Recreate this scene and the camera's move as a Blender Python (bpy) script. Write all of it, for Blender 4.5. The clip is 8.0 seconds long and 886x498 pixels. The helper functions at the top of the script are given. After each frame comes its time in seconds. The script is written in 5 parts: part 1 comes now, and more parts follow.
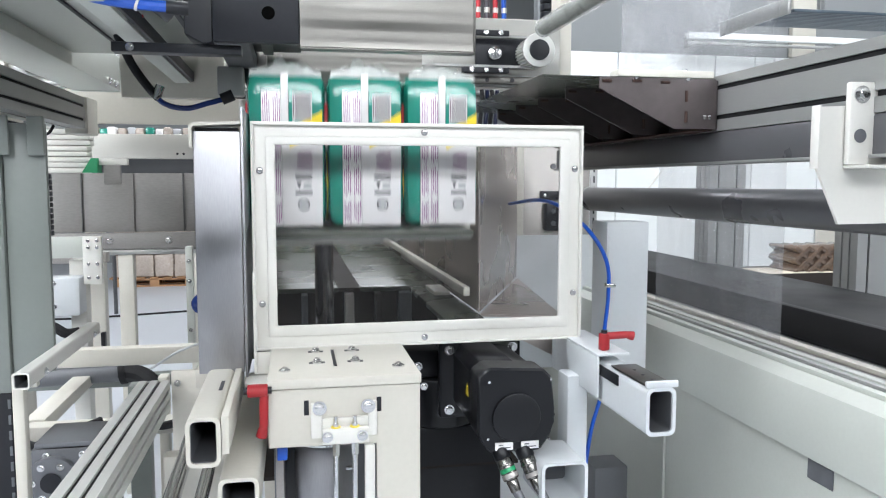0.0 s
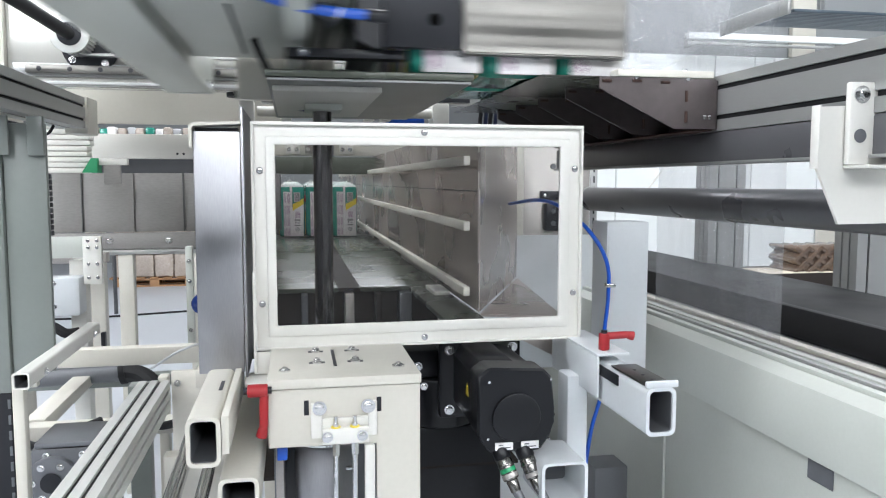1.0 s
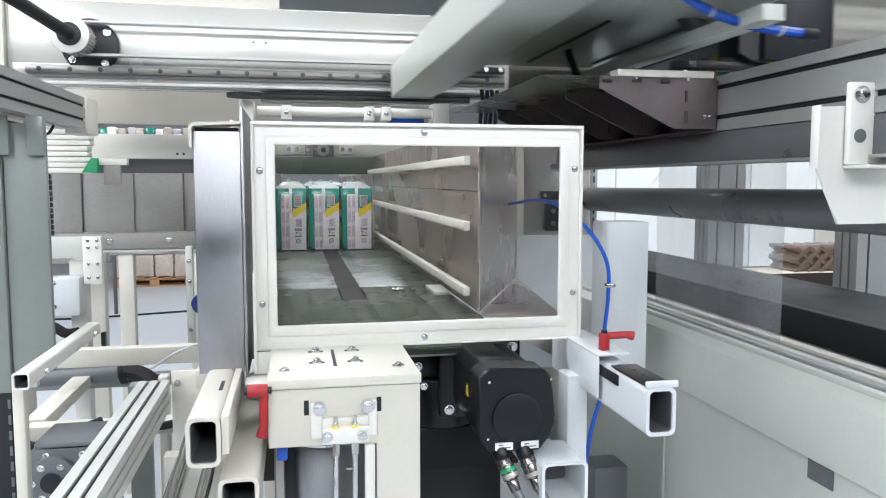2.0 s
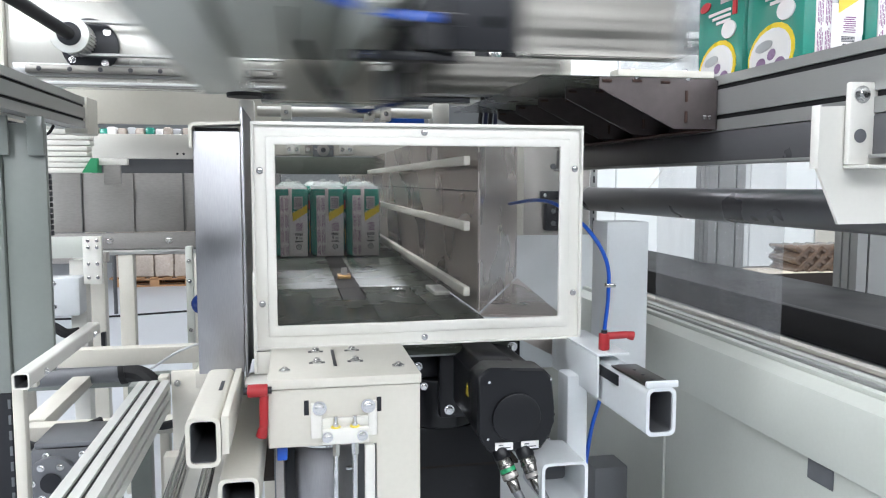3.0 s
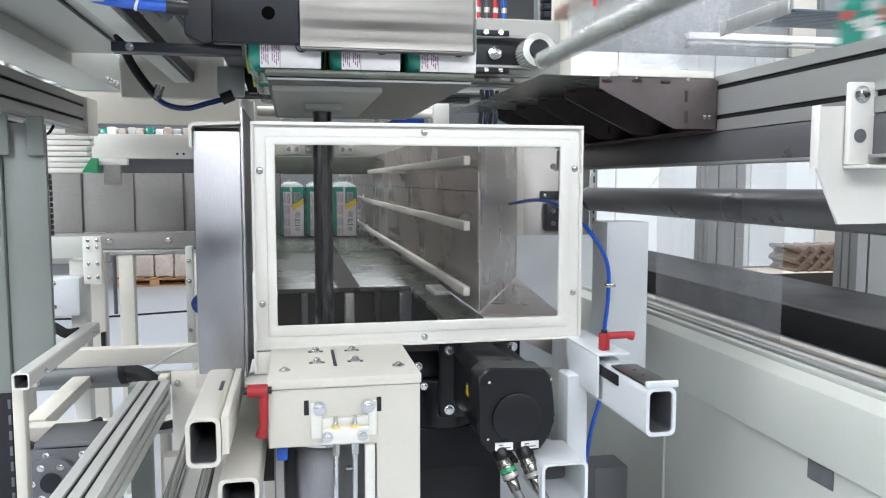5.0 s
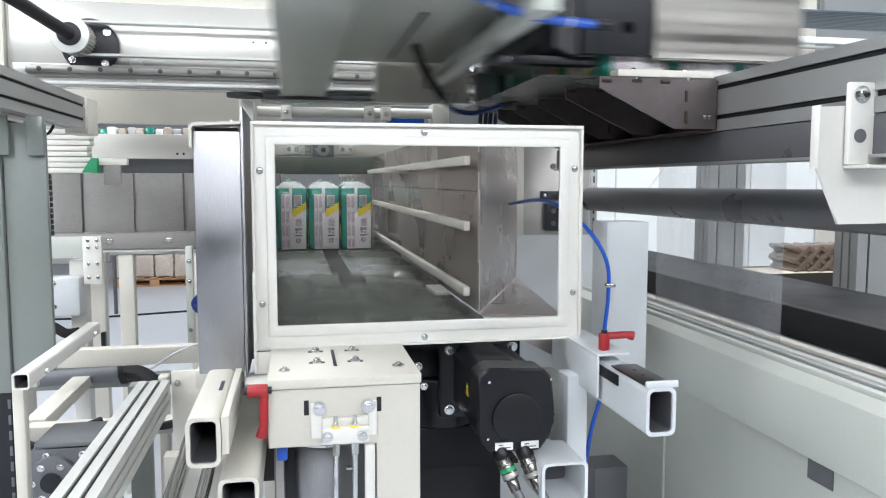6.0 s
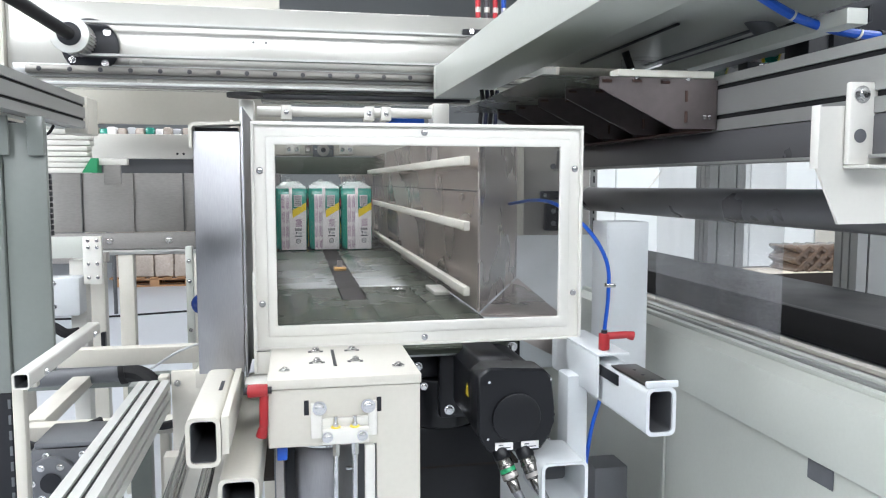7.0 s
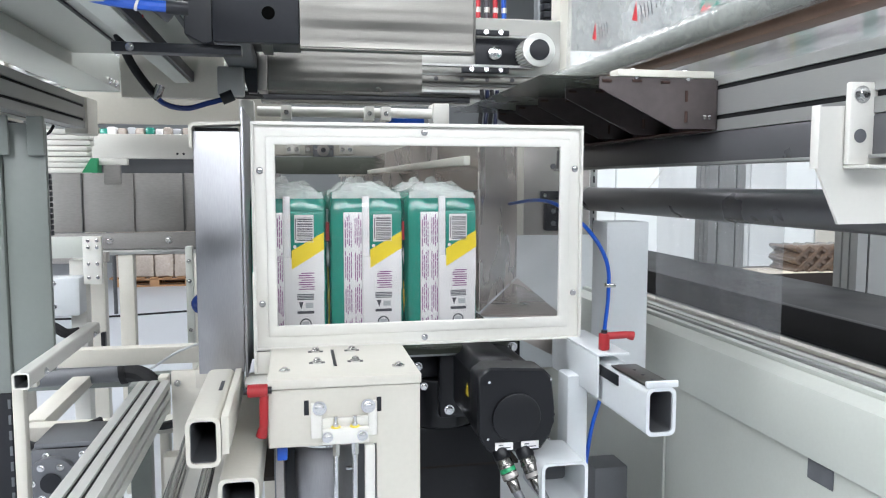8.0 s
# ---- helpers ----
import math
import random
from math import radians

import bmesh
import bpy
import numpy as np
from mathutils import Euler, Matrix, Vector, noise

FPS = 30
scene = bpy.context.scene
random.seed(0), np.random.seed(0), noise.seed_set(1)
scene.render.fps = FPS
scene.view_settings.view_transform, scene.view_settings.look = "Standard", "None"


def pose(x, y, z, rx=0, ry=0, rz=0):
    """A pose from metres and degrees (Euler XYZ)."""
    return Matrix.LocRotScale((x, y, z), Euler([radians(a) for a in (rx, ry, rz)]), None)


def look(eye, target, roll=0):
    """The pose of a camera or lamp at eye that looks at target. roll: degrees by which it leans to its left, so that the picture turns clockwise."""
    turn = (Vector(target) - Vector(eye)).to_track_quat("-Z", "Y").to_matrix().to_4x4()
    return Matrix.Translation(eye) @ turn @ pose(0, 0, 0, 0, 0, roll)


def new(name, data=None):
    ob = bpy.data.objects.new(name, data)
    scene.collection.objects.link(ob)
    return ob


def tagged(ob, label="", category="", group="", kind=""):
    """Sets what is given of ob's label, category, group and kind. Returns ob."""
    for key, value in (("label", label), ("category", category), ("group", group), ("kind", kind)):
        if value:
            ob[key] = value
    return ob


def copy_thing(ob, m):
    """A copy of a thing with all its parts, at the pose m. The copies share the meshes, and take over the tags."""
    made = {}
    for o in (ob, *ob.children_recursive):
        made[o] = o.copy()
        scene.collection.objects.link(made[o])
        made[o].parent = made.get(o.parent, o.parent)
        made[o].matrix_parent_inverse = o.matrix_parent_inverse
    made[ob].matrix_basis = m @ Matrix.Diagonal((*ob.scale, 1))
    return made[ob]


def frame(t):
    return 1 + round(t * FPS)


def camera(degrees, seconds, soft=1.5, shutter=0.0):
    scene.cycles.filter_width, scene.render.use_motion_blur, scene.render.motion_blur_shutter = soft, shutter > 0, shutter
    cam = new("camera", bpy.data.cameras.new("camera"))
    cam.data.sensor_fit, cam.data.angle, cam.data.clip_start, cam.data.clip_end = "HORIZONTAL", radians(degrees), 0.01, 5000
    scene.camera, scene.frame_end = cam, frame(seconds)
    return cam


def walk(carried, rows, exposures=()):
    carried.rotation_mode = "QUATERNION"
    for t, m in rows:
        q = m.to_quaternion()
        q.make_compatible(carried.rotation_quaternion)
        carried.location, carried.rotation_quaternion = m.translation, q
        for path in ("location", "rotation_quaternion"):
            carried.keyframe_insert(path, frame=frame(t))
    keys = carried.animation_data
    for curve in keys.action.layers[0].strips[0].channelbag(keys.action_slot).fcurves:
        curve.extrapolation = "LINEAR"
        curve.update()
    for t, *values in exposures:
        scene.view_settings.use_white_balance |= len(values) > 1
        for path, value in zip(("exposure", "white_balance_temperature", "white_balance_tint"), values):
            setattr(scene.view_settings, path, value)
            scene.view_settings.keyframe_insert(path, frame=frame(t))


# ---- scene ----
cam = camera(60.0, 8.0, soft=1.15, shutter=0.5)
EYE_POSE = look((0, 0, 1.6), (math.tan(radians(11.0)), 1.0, 1.6 - math.tan(radians(5.05)) / math.cos(radians(11.0))))
walk(cam, [(0.0, EYE_POSE), (8.0, EYE_POSE)], exposures=[(0.0, 0.02, 5900, 10), (8.0, 0.02, 5900, 10)])

# ---- light ----
world = bpy.data.worlds.new("hall_sky")
scene.world = world
world.use_nodes = True
sky = world.node_tree.nodes.new("ShaderNodeTexSky")
sky.sky_type = "NISHITA"
sky.sun_disc = False
sky.sun_elevation, sky.sun_rotation = radians(40), radians(120)
world.node_tree.links.new(sky.outputs[0], world.node_tree.nodes["Background"].inputs[0])
world.node_tree.nodes["Background"].inputs[1].default_value = 0.1

# x, y, z, turn and watts of each unseen hall lamp; the low ones are added to brighten the machine, hang on rods and
# lean towards it
UNSEEN_LAMPS = [(-4.3, 0.8, 3.6, -48, 110), (-2.2, 1.6, 6.0, 0, 120), (-4.5, 7.0, 6.0, 0, 130), (-2.4, -3.4, 3.9, 0, 70), (1.2, -3.4, 3.9, 0, 85), (4.8, -3.4, 3.9, 0, 60), (0.3, 3.8, 6.0, 0, 100), (0.3, 10.0, 6.0, 0, 120), (5.0, 1.0, 6.0, 0, 40), (5.0, 5.4, 6.0, 0, 120), (9.0, 4.0, 6.0, 0, 90)]
for lx, ly, lz, turn, watts in UNSEEN_LAMPS:
    lamp_data = bpy.data.lights.new("unseen_lamp_light", "AREA")
    lamp_data.shape, lamp_data.size, lamp_data.size_y = "RECTANGLE", 3.2, 1.1
    lamp_data.energy, lamp_data.color = watts, (1.0, 0.97, 0.93)
    new("unseen_lamp_light", lamp_data).matrix_world = pose(lx, ly, lz - 0.04, 50 if lz < 5 else 0, 0, turn)

# ---- materials ----


def material(name, color, rough=0.5, metal=0.0, grain=0.06, scale=18.0, bump=0.0, stretch=(1, 1, 1), stain=0.06, coat=0.0, alpha=1.0, spec=0.5):
    """Paint, metal or plastic with grain and stains at two scales."""
    m = bpy.data.materials.new(name)
    m.use_nodes = True
    nt = m.node_tree
    b = nt.nodes["Principled BSDF"]
    tc = nt.nodes.new("ShaderNodeTexCoord")
    mp = nt.nodes.new("ShaderNodeMapping")
    mp.inputs["Scale"].default_value = stretch
    nt.links.new(tc.outputs["Object"], mp.inputs["Vector"])
    fine = nt.nodes.new("ShaderNodeTexNoise")
    fine.inputs["Scale"].default_value, fine.inputs["Detail"].default_value = scale * 6, 4
    big = nt.nodes.new("ShaderNodeTexNoise")
    big.inputs["Scale"].default_value, big.inputs["Detail"].default_value = scale * 0.35, 5
    nt.links.new(mp.outputs[0], fine.inputs["Vector"])
    nt.links.new(tc.outputs["Object"], big.inputs["Vector"])
    add = nt.nodes.new("ShaderNodeMath")
    add.operation = "MULTIPLY_ADD"
    nt.links.new(fine.outputs[0], add.inputs[0])
    add.inputs[1].default_value = grain * 2
    add.inputs[2].default_value = 1.0 - grain - stain
    add2 = nt.nodes.new("ShaderNodeMath")
    add2.operation = "MULTIPLY_ADD"
    nt.links.new(big.outputs[0], add2.inputs[0])
    add2.inputs[1].default_value = stain * 2
    nt.links.new(add.outputs[0], add2.inputs[2])
    mix = nt.nodes.new("ShaderNodeVectorMath")
    mix.operation = "SCALE"
    mix.inputs[0].default_value = color
    nt.links.new(add2.outputs[0], mix.inputs["Scale"])
    nt.links.new(mix.outputs[0], b.inputs["Base Color"])
    rr = nt.nodes.new("ShaderNodeMapRange")
    rr.inputs["To Min"].default_value, rr.inputs["To Max"].default_value = max(0.03, rough - 0.1), min(1.0, rough + 0.1)
    nt.links.new(big.outputs[0], rr.inputs["Value"])
    nt.links.new(rr.outputs[0], b.inputs["Roughness"])
    b.inputs["Metallic"].default_value = metal
    b.inputs["Coat Weight"].default_value = coat
    b.inputs["Alpha"].default_value = alpha
    b.inputs["Specular IOR Level"].default_value = spec
    if bump:
        bp = nt.nodes.new("ShaderNodeBump")
        bp.inputs["Strength"].default_value, bp.inputs["Distance"].default_value = bump, 0.002
        nt.links.new(fine.outputs[0], bp.inputs["Height"])
        nt.links.new(bp.outputs[0], b.inputs["Normal"])
    return m


def clear(name, color, rough, clarity, bump=0.0, spread=0.06, stretch=None):
    """A thin clear sheet: mostly see-through with a glossy, slightly milky surface."""
    m = bpy.data.materials.new(name)
    m.use_nodes = True
    nt = m.node_tree
    b = nt.nodes["Principled BSDF"]
    b.inputs["Base Color"].default_value = (*color, 1)
    b.inputs["Roughness"].default_value = rough
    tr = nt.nodes.new("ShaderNodeBsdfTransparent")
    mx = nt.nodes.new("ShaderNodeMixShader")
    mx.inputs[0].default_value = clarity
    nt.links.new(b.outputs[0], mx.inputs[1])
    nt.links.new(tr.outputs[0], mx.inputs[2])
    nt.links.new(mx.outputs[0], nt.nodes["Material Output"].inputs[0])
    n = nt.nodes.new("ShaderNodeTexNoise")
    n.inputs["Scale"].default_value = 9
    if stretch:
        tc = nt.nodes.new("ShaderNodeTexCoord")
        mp = nt.nodes.new("ShaderNodeMapping")
        mp.inputs["Scale"].default_value = stretch
        nt.links.new(tc.outputs["Object"], mp.inputs[0])
        nt.links.new(mp.outputs[0], n.inputs["Vector"])
        n.inputs["Detail"].default_value = 4
    mr = nt.nodes.new("ShaderNodeMapRange")
    mr.inputs["To Min"].default_value, mr.inputs["To Max"].default_value = clarity - spread, min(1, clarity + spread)
    nt.links.new(n.outputs[0], mr.inputs["Value"])
    nt.links.new(mr.outputs[0], mx.inputs[0])
    if bump:
        bp = nt.nodes.new("ShaderNodeBump")
        bp.inputs["Strength"].default_value, bp.inputs["Distance"].default_value = bump, 0.01
        nt.links.new(n.outputs[0], bp.inputs["Height"])
        nt.links.new(bp.outputs[0], b.inputs["Normal"])
    return m


def smeared(name, color, rough, stretch, blotch, metal=1.0):
    """Brushed sheet steel with wiped, cloudy patches that change colour and gloss."""
    m = material(name, color, rough, metal, grain=0.12, scale=10, stretch=stretch, stain=0.16, bump=0.05)
    nt = m.node_tree
    b = nt.nodes["Principled BSDF"]
    tc = nt.nodes.new("ShaderNodeTexCoord")
    cloud = nt.nodes.new("ShaderNodeTexNoise")
    cloud.inputs["Scale"].default_value, cloud.inputs["Detail"].default_value = blotch, 3
    cloud.inputs["Distortion"].default_value = 0.3
    nt.links.new(tc.outputs["Object"], cloud.inputs["Vector"])
    gloss = nt.nodes.new("ShaderNodeMapRange")
    gloss.inputs["From Min"].default_value, gloss.inputs["From Max"].default_value = 0.3, 0.7
    gloss.inputs["To Min"].default_value, gloss.inputs["To Max"].default_value = max(0.08, rough - 0.12), rough + 0.16
    nt.links.new(cloud.outputs[0], gloss.inputs["Value"])
    nt.links.new(gloss.outputs[0], b.inputs["Roughness"])
    shade = nt.nodes.new("ShaderNodeMapRange")
    shade.inputs["From Min"].default_value, shade.inputs["From Max"].default_value = 0.3, 0.7
    shade.inputs["To Min"].default_value, shade.inputs["To Max"].default_value = 0.80, 1.16
    nt.links.new(cloud.outputs[0], shade.inputs["Value"])
    tint = nt.nodes.new("ShaderNodeVectorMath")
    tint.operation = "SCALE"
    nt.links.new(b.inputs["Base Color"].links[0].from_socket, tint.inputs[0])
    nt.links.new(shade.outputs[0], tint.inputs["Scale"])
    nt.links.new(tint.outputs[0], b.inputs["Base Color"])
    return m


def glow(name, color, strength):
    m = bpy.data.materials.new(name)
    m.use_nodes = True
    b = m.node_tree.nodes["Principled BSDF"]
    b.inputs["Base Color"].default_value = (*color, 1)
    b.inputs["Emission Color"].default_value = (*color, 1)
    b.inputs["Emission Strength"].default_value = strength
    return m


SATIN = material("satin_cream_enamel", (0.47, 0.465, 0.43), 0.24, 0.25, grain=0.03, scale=5, stretch=(1, 8, 8), stain=0.10, coat=0.3)
WHITE = material("white_powder_coat", (0.655, 0.645, 0.60), 0.35, grain=0.03, stain=0.04, bump=0.05)
CREAM = material("cream_powder_coat", (0.545, 0.525, 0.462), 0.4, grain=0.04, stain=0.06, bump=0.05)
COOLWHITE = material("cool_white_paint", (0.56, 0.585, 0.60), 0.35, grain=0.03, stain=0.07, bump=0.05)
SAGE = material("grey_green_paint", (0.19, 0.207, 0.193), 0.32, grain=0.04, stain=0.08)
GREYPAINT = material("mid_grey_paint", (0.12, 0.125, 0.135), 0.45, grain=0.05, stain=0.08)
STEEL = smeared("brushed_stainless", (0.35, 0.35, 0.365), 0.40, (16, 16, 1), 6.0)
STEELH = smeared("brushed_stainless_along", (0.165, 0.16, 0.147), 0.38, (0.5, 16, 16), 4.0)
DULLSTEEL = material("dull_stainless", (0.37, 0.35, 0.33), 0.36, 0.6, grain=0.12, scale=8, stretch=(6, 1, 6), stain=0.2)
WALLSTEEL = smeared("warm_dull_steel", (0.46, 0.41, 0.375), 0.26, (1, 1, 10), 2.6, 0.7)
ENDSTEEL = smeared("smudged_end_steel", (0.52, 0.47, 0.44), 0.30, (9, 9, 1), 5.0, 0.7)
ALU = material("anodised_aluminium", (0.35, 0.355, 0.345), 0.36, 0.55, grain=0.05, stretch=(8, 1, 8), stain=0.08)
# lighter copy of ALU; light on the lower profile is put into its colour
ALULIGHT = material("lightened_aluminium", (0.60, 0.605, 0.575), 0.34, 0.3, grain=0.05, stretch=(8, 1, 8), stain=0.08)
PLATE = material("mottled_grey_plate", (0.235, 0.225, 0.215), 0.5, 0.15, grain=0.16, scale=7, stretch=(1, 1, 4), stain=0.16)
# darker copy of ALU, made to put slot shadow into the colour
ALUDARK = material("shaded_aluminium", (0.12, 0.12, 0.12), 0.5, 0.5)
CHROME = material("hard_chrome", (0.55, 0.55, 0.56), 0.15, 1.0, grain=0.02, stain=0.02)
PLUGMETAL = material("dark_chrome", (0.22, 0.215, 0.20), 0.26, 1.0, grain=0.08, stain=0.1)
DARKROD = material("ground_steel_rod", (0.20, 0.19, 0.19), 0.14, 1.0, grain=0.05, stretch=(1, 1, 8))
BLACK = material("black_anodised", (0.018, 0.019, 0.023), 0.4, grain=0.12, stain=0.12, spec=0.3)
BLACKPAINT = material("black_motor_paint", (0.0065, 0.007, 0.009), 0.38, grain=0.15, stain=0.2, bump=0.12, spec=0.32)
RUBBER = material("black_rubber", (0.014, 0.014, 0.015), 0.6, spec=0.25)
RED = material("red_lever_plastic", (0.30, 0.014, 0.018), 0.4, grain=0.04)
BLUE = material("blue_air_hose", (0.012, 0.085, 0.48), 0.3, grain=0.03)
NAVY = material("navy_cable", (0.008, 0.012, 0.045), 0.35, grain=0.05)
DARKBLUE = material("dark_blue_hose", (0.012, 0.03, 0.15), 0.25, grain=0.03)
BRASS = material("worn_brass", (0.45, 0.28, 0.10), 0.3, 0.9, grain=0.1)
GREENP = material("green_plastic", (0.02, 0.28, 0.11), 0.4)
BOLT = material("zinc_bolt", (0.70, 0.70, 0.70), 0.2, 1.0, grain=0.08)
RUST = material("welded_raw_steel", (0.085, 0.072, 0.071), 0.36, 0.5, grain=0.2, scale=9, stain=0.5)
OXIDE = material("weld_scale", (0.045, 0.022, 0.016), 0.6, 0.3, grain=0.25, scale=40, stain=0.3)
NYLON = material("white_nylon_rail", (0.64, 0.62, 0.55), 0.45, grain=0.04, stain=0.05)
TABLE = material("green_grey_slide_plate", (0.075, 0.084, 0.066), 0.27, 0.0, grain=0.08, scale=9, stretch=(6, 1, 1), stain=0.16, spec=0.33)
# near-black that puts the shade deep in bores and holes into colour
VOID = material("bore_shade_black", (0.003, 0.003, 0.003), 0.9, spec=0.0)
LOUVRE = material("blue_grey_slats", (0.06, 0.085, 0.11), 0.4, grain=0.05)
SLOT = material("slot_brown", (0.03, 0.025, 0.022), 0.6, grain=0.1, spec=0.15)
FLOOR = material("painted_concrete", (0.50, 0.52, 0.55), 0.35, grain=0.05, scale=3, stain=0.10)
HALLWALL = material("hall_panel", (0.23, 0.24, 0.245), 0.55, grain=0.02, scale=2, stain=0.04)
PARTITION = material("white_smooth_sheet", (0.74, 0.765, 0.755), 0.45, grain=0.02, scale=2, stain=0.05)
PALE = material("pale_grey_paint", (0.48, 0.50, 0.46), 0.36, grain=0.04, stain=0.06)
# raw steel, darkened to hold the shade inside the tubes
BORE = material("shaded_raw_steel", (0.13, 0.135, 0.145), 0.45, 0.3, grain=0.1, scale=20, stain=0.2)
HALLCEIL = material("hall_ceiling", (0.20, 0.205, 0.21), 0.7, grain=0.03, scale=2)
WOOD = material("pallet_wood", (0.42, 0.24, 0.12), 0.7, grain=0.15, scale=12, stretch=(1, 8, 8), stain=0.15)
CARD = material("pale_cardboard", (0.58, 0.52, 0.42), 0.7, grain=0.08, scale=8, stain=0.1)
WRAPPED = material("shrink_wrapped_cartons", (0.42, 0.36, 0.31), 0.25, grain=0.25, scale=6, stain=0.3)
BROWNPACK = material("brown_wrapped_packs", (0.12, 0.082, 0.058), 0.2, grain=0.3, scale=9, stain=0.3, coat=0.4)
GREEN = material("green_pack_film", (0.025, 0.235, 0.175), 0.2, grain=0.05, stain=0.08, coat=0.4)
PACKWHITE = material("white_pack_film", (0.77, 0.755, 0.75), 0.25, grain=0.03, stain=0.04, coat=0.4)
YELLOW = material("yellow_print", (0.80, 0.62, 0.02), 0.3)
PURPLE = material("purple_print", (0.20, 0.055, 0.19), 0.4)
LILAC = material("lilac_print", (0.27, 0.17, 0.30), 0.4, grain=0.3, scale=20, stain=0.3)
INK = material("dark_print", (0.06, 0.06, 0.07), 0.4)
REDPRINT = material("red_print", (0.55, 0.03, 0.04), 0.35)
GREYPRINT = material("grey_print", (0.40, 0.41, 0.42), 0.4)
BROWNFILM = material("copper_brown_bar", (0.24, 0.155, 0.115), 0.35, 0.2, grain=0.08, stain=0.15)
DARKFILM = material("smoky_roller_grey", (0.115, 0.115, 0.122), 0.3, 0.3, grain=0.05, stretch=(8, 1, 8), stain=0.1)
SEALFILM = clear("translucent_seal_film", (0.80, 0.81, 0.78), 0.16, 0.40, 0.5, 0.2, (10, 10, 10))
PANE = clear("polycarbonate", (0.10, 0.10, 0.10), 0.05, 0.93)
FILM = clear("clear_film", (0.50, 0.51, 0.53), 0.06, 0.84, 0.8, 0.1)
CURTAIN = clear("creased_clear_film", (0.62, 0.63, 0.68), 0.12, 0.69, 0.2, 0.10, (1, 1.2, 0.05))
WRAP = clear("wrinkled_wrap_film", (0.52, 0.54, 0.51), 0.08, 0.58, 0.45, 0.16, (2.5, 2.5, 2.5))
MILKFILM = clear("milky_stretch_film", (0.55, 0.56, 0.56), 0.2, 0.42, 0.4)
LAMPGLOW = glow("lamp_diffuser", (1.0, 0.98, 0.94), 6.0)

# ---- building helpers ----


def thing(name, label, category, at=(0, 0, 0), group="", kind=""):
    ob = new(name)
    ob.empty_display_size = 0.05
    ob.location = at
    return tagged(ob, label, category, group, kind)


def origin_of(ob):
    v = Vector(ob.location)
    while ob.parent:
        ob = ob.parent
        v = v + Vector(ob.location)
    return v


def finish(bm, name, mat, smooth=True):
    bmesh.ops.recalc_face_normals(bm, faces=bm.faces)
    me = bpy.data.meshes.new(name)
    bm.to_mesh(me)
    bm.free()
    me.materials.append(mat)
    if smooth:
        for p in me.polygons:
            p.use_smooth = True
        me.set_sharp_from_angle(angle=radians(35))
    return me


def part(name, bm, mat, parent, label=""):
    """Links a bmesh, built in world places, as one mesh under a thing or part."""
    bm.transform(Matrix.Translation(-origin_of(parent)))
    ob = new(name, finish(bm, name, mat))
    ob.parent = parent
    if label:
        ob["label"] = label
    return ob


def solid(name, bm, mat, label, category, at=(0, 0, 0), kind="", group=""):
    """A thing of one mesh."""
    bm.transform(Matrix.Translation(-Vector(at)))
    ob = new(name, finish(bm, name, mat))
    ob.location = at
    return tagged(ob, label, category, group, kind)


def box(x0, x1, y0, y1, z0, z1, bevel=0.002, bm=None):
    own = bmesh.new()
    vs = bmesh.ops.create_cube(own, size=1.0)["verts"]
    for v in vs:
        v.co = Vector(((x0 + x1) / 2 + v.co.x * (x1 - x0), (y0 + y1) / 2 + v.co.y * (y1 - y0), (z0 + z1) / 2 + v.co.z * (z1 - z0)))
    if bevel > 0:
        b = min(bevel, 0.45 * min(abs(x1 - x0), abs(y1 - y0), abs(z1 - z0)))
        bmesh.ops.bevel(own, geom=own.edges[:], offset=b, segments=2, affect="EDGES", profile=0.5)
    return join(bm, own)


def join(bm, own):
    if bm is None:
        return own
    me = bpy.data.meshes.new("joined")
    own.to_mesh(me)
    own.free()
    bm.from_mesh(me)
    bpy.data.meshes.remove(me)
    return bm


def cyl(p0, p1, r, bm=None, seg=20, bevel=0.0, r2=None):
    own = bmesh.new()
    p0, p1 = Vector(p0), Vector(p1)
    d = p1 - p0
    bmesh.ops.create_cone(own, cap_ends=True, segments=seg, radius1=r, radius2=r if r2 is None else r2, depth=d.length)
    if bevel:
        es = [e for e in own.edges if len(e.link_faces) == 2 and any(len(f.verts) > 4 for f in e.link_faces)]
        bmesh.ops.bevel(own, geom=es, offset=bevel, segments=2, affect="EDGES", profile=0.5)
    own.transform(Matrix.Translation((p0 + p1) / 2) @ d.to_track_quat("Z", "Y").to_matrix().to_4x4())
    return join(bm, own)


def prism(pts, axis, a, b, bm=None, bevel=0.0):
    """A solid with the outline pts, drawn in the two other axes, from a to b along axis."""
    own = bmesh.new()
    put = {"x": lambda p, c: (c, p[0], p[1]), "y": lambda p, c: (p[0], c, p[1]), "z": lambda p, c: (p[0], p[1], c)}[axis]
    lo = [own.verts.new(put(p, a)) for p in pts]
    hi = [own.verts.new(put(p, b)) for p in pts]
    own.faces.new(lo)
    own.faces.new(hi)
    n = len(pts)
    for i in range(n):
        own.faces.new((lo[i], lo[(i + 1) % n], hi[(i + 1) % n], hi[i]))
    if bevel:
        bmesh.ops.bevel(own, geom=own.edges[:], offset=bevel, segments=1, affect="EDGES")
    return join(bm, own)


def rounded(cx, cz, w, h, r, n=4):
    pts = []
    for sx, sz, a0 in ((1, 1, 0), (-1, 1, 90), (-1, -1, 180), (1, -1, 270)):
        for i in range(n + 1):
            a = radians(a0 + 90 * i / n)
            pts.append((cx + sx * (w / 2 - r) + r * math.cos(a), cz + sz * (h / 2 - r) + r * math.sin(a)))
    return pts


